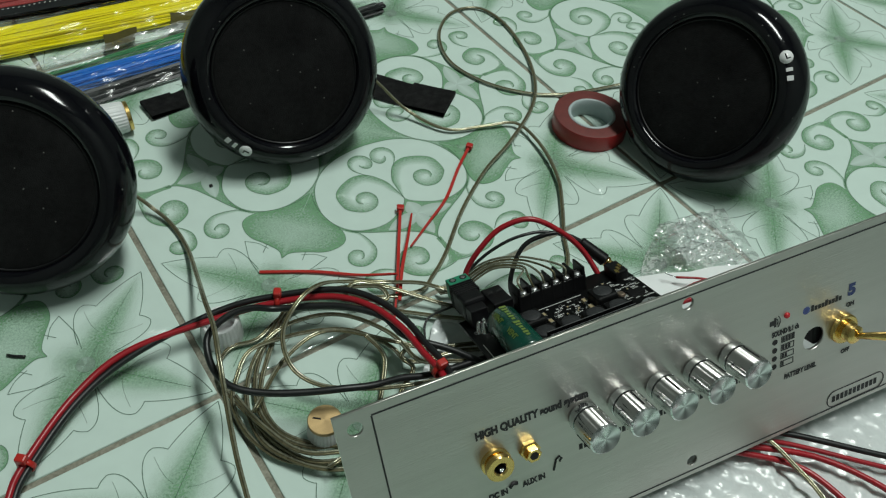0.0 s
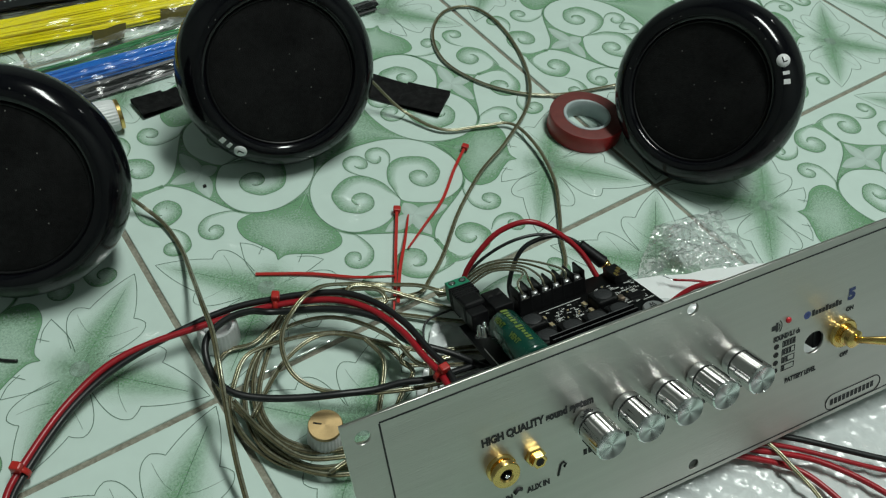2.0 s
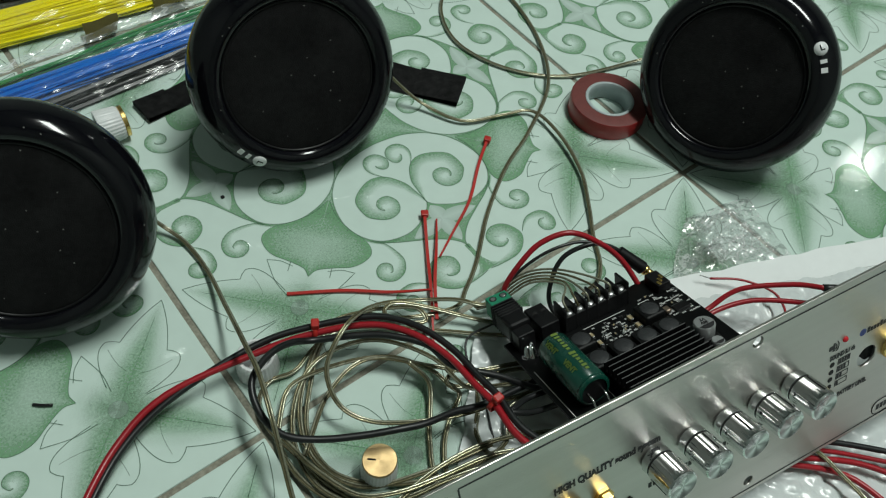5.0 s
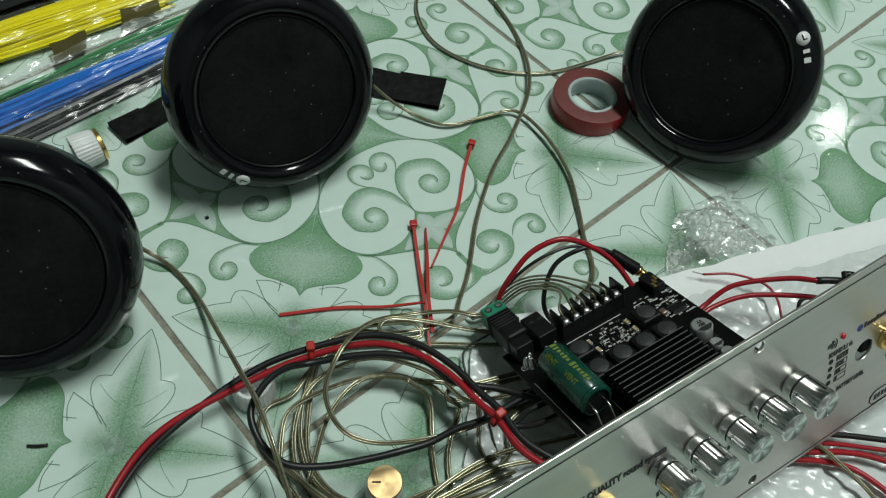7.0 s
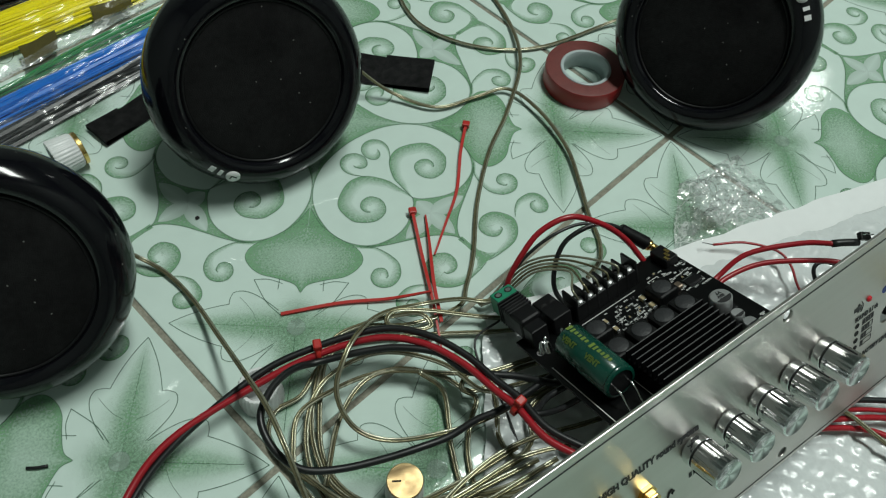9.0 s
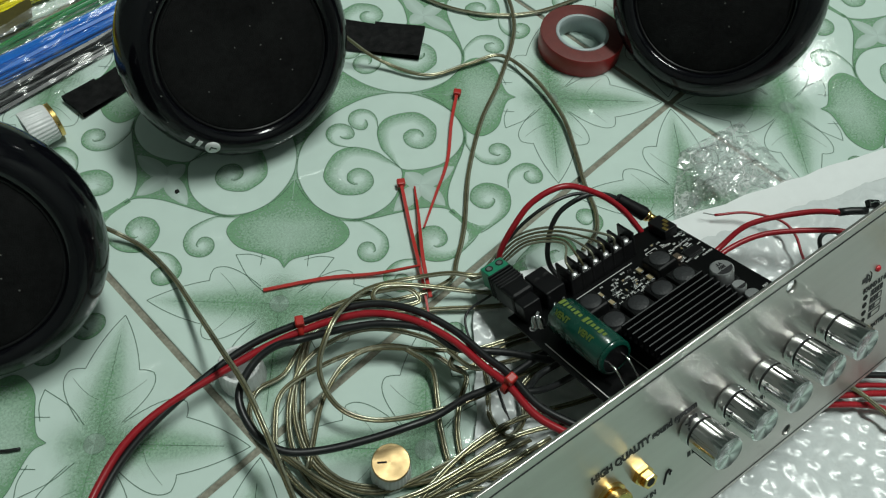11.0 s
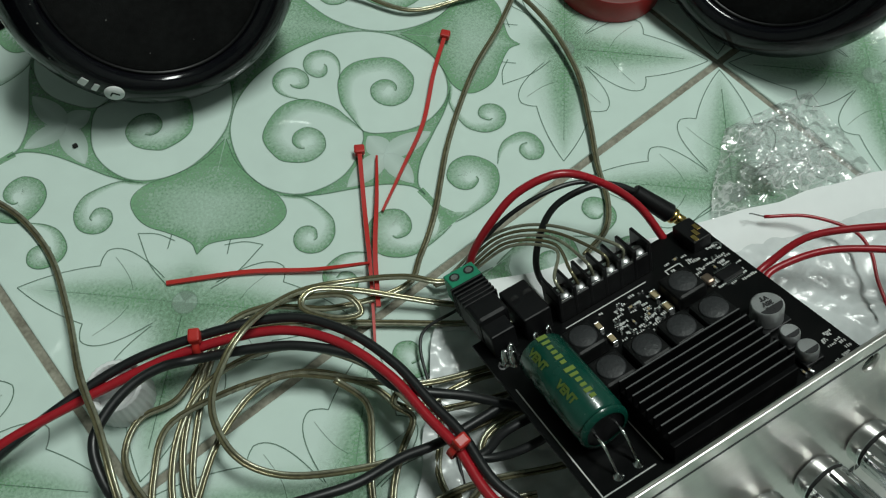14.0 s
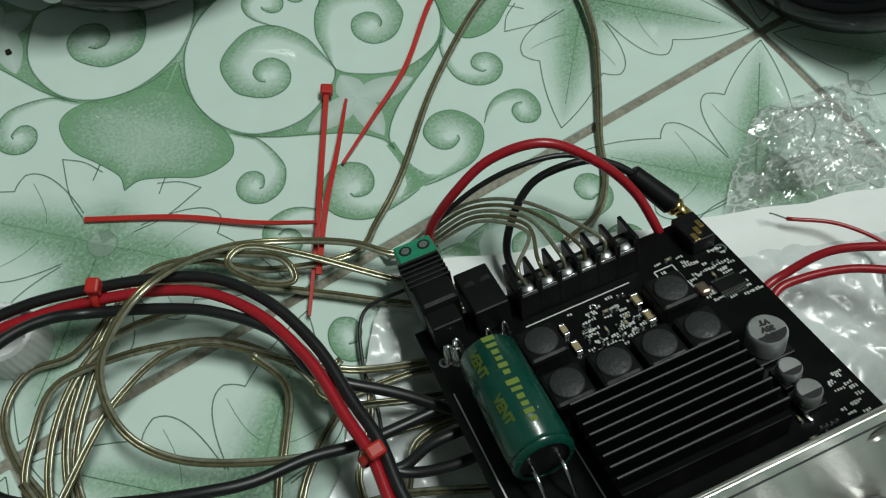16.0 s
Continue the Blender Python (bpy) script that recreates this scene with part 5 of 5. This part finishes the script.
coil_wire([(0.1398, -0.0586, 0.005), (0.1134, -0.0435, 0.006), (0.0879, -0.0365, 0.006), (0.0816, -0.0222, 0.0081), (0.0702, -0.0069, 0.0103), (0.0557, 0.0022, 0.0103), (0.0382, 0.0084, 0.0092), (0.0206, 0.0104, 0.0081), (0.0092, 0.0011, 0.006), (0.001, -0.0124, 0.005), (0.0013, -0.033, 0.004), (0.0108, -0.0517, 0.004), (0.0296, -0.064, 0.003), (0.0528, -0.0760, 0.0060), (0.0839, -0.0840, 0.0080)])
coil_wire([(0.0939, -0.0283, 0.0103), (0.0837, -0.0315, 0.0081), (0.0859, -0.0396, 0.006), (0.0757, -0.0459, 0.004), (0.0645, -0.0553, 0.003), (0.0564, -0.0699, 0.003), (0.0662, -0.0819, 0.0060), (0.0919, -0.0899, 0.0080)])
coil_wire([(0.099, -0.0364, 0.003), (0.091, -0.0488, 0.003), (0.0809, -0.0593, 0.003), (0.079, -0.0717, 0.004), (0.0893, -0.0716, 0.007), (0.0994, -0.0611, 0.0092), (0.1177, -0.063, 0.0092), (0.1401, -0.0708, 0.006)])
coil_wire([(0.0234, -0.0664, 0.0097), (0.0482, -0.0638, 0.0081), (0.0708, -0.0656, 0.0081), (0.0893, -0.0716, 0.0092), (0.1099, -0.0837, 0.0123), (0.1345, -0.0956, 0.0142)])
coil_wire([(0.0030, -0.0120, 0.0120), (0.0070, -0.0330, 0.0120), (0.0155, -0.0530, 0.0115), (0.0300, -0.0625, 0.0110), (0.0500, -0.0680, 0.0100), (0.0780, -0.0740, 0.0090), (0.1000, -0.0860, 0.0100)])
coil_wire([(0.0050, -0.0200, 0.0080), (0.0085, -0.0390, 0.0080), (0.0180, -0.0575, 0.0070), (0.0340, -0.0660, 0.0065), (0.0540, -0.0705, 0.0070), (0.0840, -0.0800, 0.0080)])
twin([(0.0064, -0.0249, 0.0124), (0.0331, -0.004, 0.0103), (0.0588, 0.0002, 0.0103), (0.0826, -0.0223, 0.0114), (0.097, -0.0334, 0.0081), (0.1184, -0.0435, 0.0081), (0.1418, -0.0524, 0.006)], "clear two-core speaker wire leading under the board")
twin([(0.0723, -0.0143, 0.0147), (0.0765, -0.0264, 0.0081), (0.0684, -0.0388, 0.004), (0.0603, -0.0492, 0.003), (0.0522, -0.0658, 0.003), (0.0641, -0.0778, 0.0060), (0.0907, -0.0858, 0.0080)], "clear two-core speaker wire crossing the coil")
cable("thin_black_wire", [(0.1231, -0.0199, 0.0103), (0.108, -0.0179, 0.006), (0.099, -0.0323, 0.004), (0.0951, -0.0478, 0.003), (0.0851, -0.0675, 0.003)], 0.0006, BLACK_WIRE, "thin dark wire beside the board", category="wire")
for off, z in ((0.0, 0.0), (0.0075, 0.002)):
    cable("black_cable", [(0.0849, -0.0641 - off * 0.3, 0.0326), (0.0910, -0.0701 + off * 0.3, 0.0315), (0.1013, -0.0739 + off, 0.0270), (0.1157, -0.0766 + off, 0.0223 + z), (0.1362, -0.0813 + off, 0.0165 + z)], 0.0015, BLACK_WIRE, "short black cable under the board")

# ---- wires at the board's back ----
cable("red_wire", [(0.1351, -0.0138, 0.0124), (0.1374, -0.0105, 0.0212), (0.1458, -0.0093, 0.0331), (0.158, -0.0093, 0.0422), (0.1722, -0.0152, 0.0471), (0.1843, -0.0261, 0.0417), (0.1925, -0.038, 0.0332), (0.1948, -0.052, 0.0246)], 0.0015, RED, "red wire arching from the clamps to the board", category="wire")
cable("black_wire", [(0.1331, -0.0117, 0.0103), (0.1395, -0.0088, 0.0168), (0.1538, -0.008, 0.0244), (0.1689, -0.011, 0.0307), (0.184, -0.0169, 0.0324), (0.1933, -0.0279, 0.0311), (0.1957, -0.0479, 0.0257)], 0.0009, BLACK_WIRE, "thin black wire beside the red arch", category="wire")
cable("audio_cable", [(0.1979, -0.0333, 0.031), (0.1923, -0.0274, 0.0343), (0.1842, -0.022, 0.036), (0.17, -0.0181, 0.0317), (0.1611, -0.021, 0.0211), (0.1545, -0.0299, 0.0124), (0.1558, -0.0472, 0.0081)], 0.0013, BLACK_WIRE, "black audio cable arching behind the terminals")
plug = thing("audio_plug", I4, "black audio plug with gold collar in the board", "plug")
pa, pb = Vector((0.1969, -0.0318, 0.0315)), Vector((0.2043, -0.0457, 0.0254))
part("grip", rod(bmesh.new(), pa, pb, 0.0030, 20, 0.0006, 0.0037), BLACK_PLASTIC, plug, "", 40)
dd = (pb - pa).normalized()
part("gold_collar", rod(bmesh.new(), pb, pb + dd * 0.0022, 0.0030, 20, 0.0004), GOLD, plug)
part("gold_tip", rod(bmesh.new(), pb + dd * 0.0022, pb + dd * 0.0060, 0.0022, 16, 0.0003), GOLD, plug)
for i in range(5):
    s0 = BOARD @ Vector((-0.0305 + 0.0061 * i, 0.0890, TOP + 0.0100))
    cable("terminal_wire", [s0, s0 + Vector((-0.0002, 0.0052, 0.004)), (0.1580 + 0.0016 * i, -0.0305 + 0.0028 * i, 0.0305 - 0.0012 * i), (0.1511, -0.0160 + 0.0022 * i, 0.0201 - 0.001 * i), (0.1371 - 0.002 * i, -0.0106 + 0.001 * i, 0.0071), (0.1249, -0.0056 + 0.001 * i, 0.0040)], 0.00062, (WIRE_TIN, WIRE_COPPER)[i % 2], "clear insulated wire to a terminal screw", category="wire", group="terminal wires")
# red wires on the packing sheet
for i, pts in enumerate(([(0.2119, -0.082, 0.0175), (0.2211, -0.0818, 0.0192), (0.2359, -0.0856, 0.0285), (0.2537, -0.1018, 0.0378), (0.2604, -0.1141, 0.0441)], [(0.213, -0.086, 0.0164), (0.2221, -0.0848, 0.0181), (0.2403, -0.0936, 0.0239), (0.2583, -0.1141, 0.0312), (0.2652, -0.1263, 0.0339)])):
    cable("red_wire", pts, 0.0014, RED, "red wire bridging from board to panel", category="wire")
cable("thin_red_wire", [(0.2441, -0.0668, 0.0087), (0.2562, -0.0782, 0.0111), (0.2635, -0.0932, 0.0125), (0.2613, -0.1034, 0.0124), (0.2535, -0.1127, 0.0116), (0.2475, -0.1231, 0.01)], 0.0007, RED, "thin dark red wire with bare end", category="wire")
cable("bare_wire_end", [(0.2441, -0.0668, 0.0087), (0.2416, -0.0638, 0.0092), (0.2393, -0.0625, 0.0106)], 0.0003, TIN, "bare tinned wire end", category="wire")
sleeve = cable("black_sleeve", [(0.2598, -0.1131, 0.0436), (0.2645, -0.1171, 0.0443), (0.2698, -0.122, 0.0445)], 0.0019, BLACK_WIRE, "black heat-shrink sleeve on a red wire", 2, "sleeve")
cable("thin_black_wire", [(0.2578, -0.122, 0.0128), (0.2623, -0.1138, 0.0189), (0.2682, -0.1158, 0.0218), (0.2719, -0.1281, 0.0236)], 0.0011, BLACK_WIRE, "black wire behind the panel", category="wire")
lug = thing("solder_lug", pose(0.2734, -0.122, 0.0464, 20, 15, -35), "small tarnished metal switch lug on a wire", "lug")
part("lug_block", box(bmesh.new(), (0, 0, 0), (0.0065, 0.0040, 0.0030), 0.0005), BLACK_PLASTIC, lug)
for s in (-1, 0, 1):
    part("lug_pin", box(bmesh.new(), (s * 0.0022, 0, 0.0024), (0.0010, 0.0005, 0.0030), 0.0001), TIN, lug)
# red, black and clear wires in front of the panel
FRONT = [([(0.1731, -0.1465, 0.0115), (0.1913, -0.1616, 0.0086), (0.2096, -0.1789, 0.0069), (0.2159, -0.1964, 0.0069), (0.2177, -0.2317, 0.006)], 0.0015, RED, "red wire on the packing sheet"),
         ([(0.1782, -0.1463, 0.0133), (0.1975, -0.1624, 0.0103), (0.2219, -0.1838, 0.0088), (0.237, -0.2103, 0.008), (0.2442, -0.2386, 0.006)], 0.0015, RED, "red wire on the packing sheet"),
         ([(0.1986, -0.154, 0.0118), (0.219, -0.1694, 0.0114), (0.2497, -0.2007, 0.01), (0.2784, -0.2272, 0.0078)], 0.0015, BLACK_WIRE, "black wire on the packing sheet"),
         ([(0.1964, -0.1572, 0.0108), (0.2167, -0.1725, 0.0087), (0.2467, -0.2038, 0.007), (0.2744, -0.2313, 0.006)], 0.0012, RED, "dark red wire beside a black one")]
for pts, r, mt, lab in FRONT:
    cable("loose_wire", pts, r, mt, lab, category="wire", group="loose wires in front of the panel")
twin([(0.1907, -0.1491, 0.0146), (0.2049, -0.1633, 0.0131), (0.2072, -0.1811, 0.0115), (0.2063, -0.2009, 0.0098), (0.1975, -0.229, 0.006)], "clear two-core wire on the packing sheet")
# specks of dirt
tagged(part("dirt_chip", box(bmesh.new(), (0.0537, 0.1378, 0.0008), (0.0020, 0.0018, 0.0014), 0.0004), SHADE_AND_MARK_BLACK), "small dark crumb on the tiles", "crumb")
tagged(part("wire_scrap", tube(bmesh.new(), spline([(-0.0805, 0.0745, 0.001), (-0.0774, 0.0717, 0.0012), (-0.0733, 0.0691, 0.001)], 4), 0.0008, 6), BLACK_WIRE), "short black wire scrap on the tiles", "scrap")

# ---- tiles, last ----
tile_bm = box(bmesh.new(), (0, 0, -0.004), (TILE - GAP, TILE - GAP, 0.008), 0.0007)
tile_me = bpy.data.meshes.new("tile")
tile_bm.to_mesh(tile_me)
tile_bm.free()
tile_me.materials.append(GLAZE)
for i in range(-4, 10):
    for k in range(-5, 7):
        t = share("tile", tile_me, floor, pose(TILE * (i + 0.5), TILE * (k + 0.5), 0))
        if -1 <= i <= 3 and -1 <= k <= 3:
            for nm, me in (("spray", M_SOFT), ("pale_round", M_PALE), ("scroll", M_CURL), ("outline", M_LINE), ("flower_eye", M_EYE)):
                share(nm, me, t)
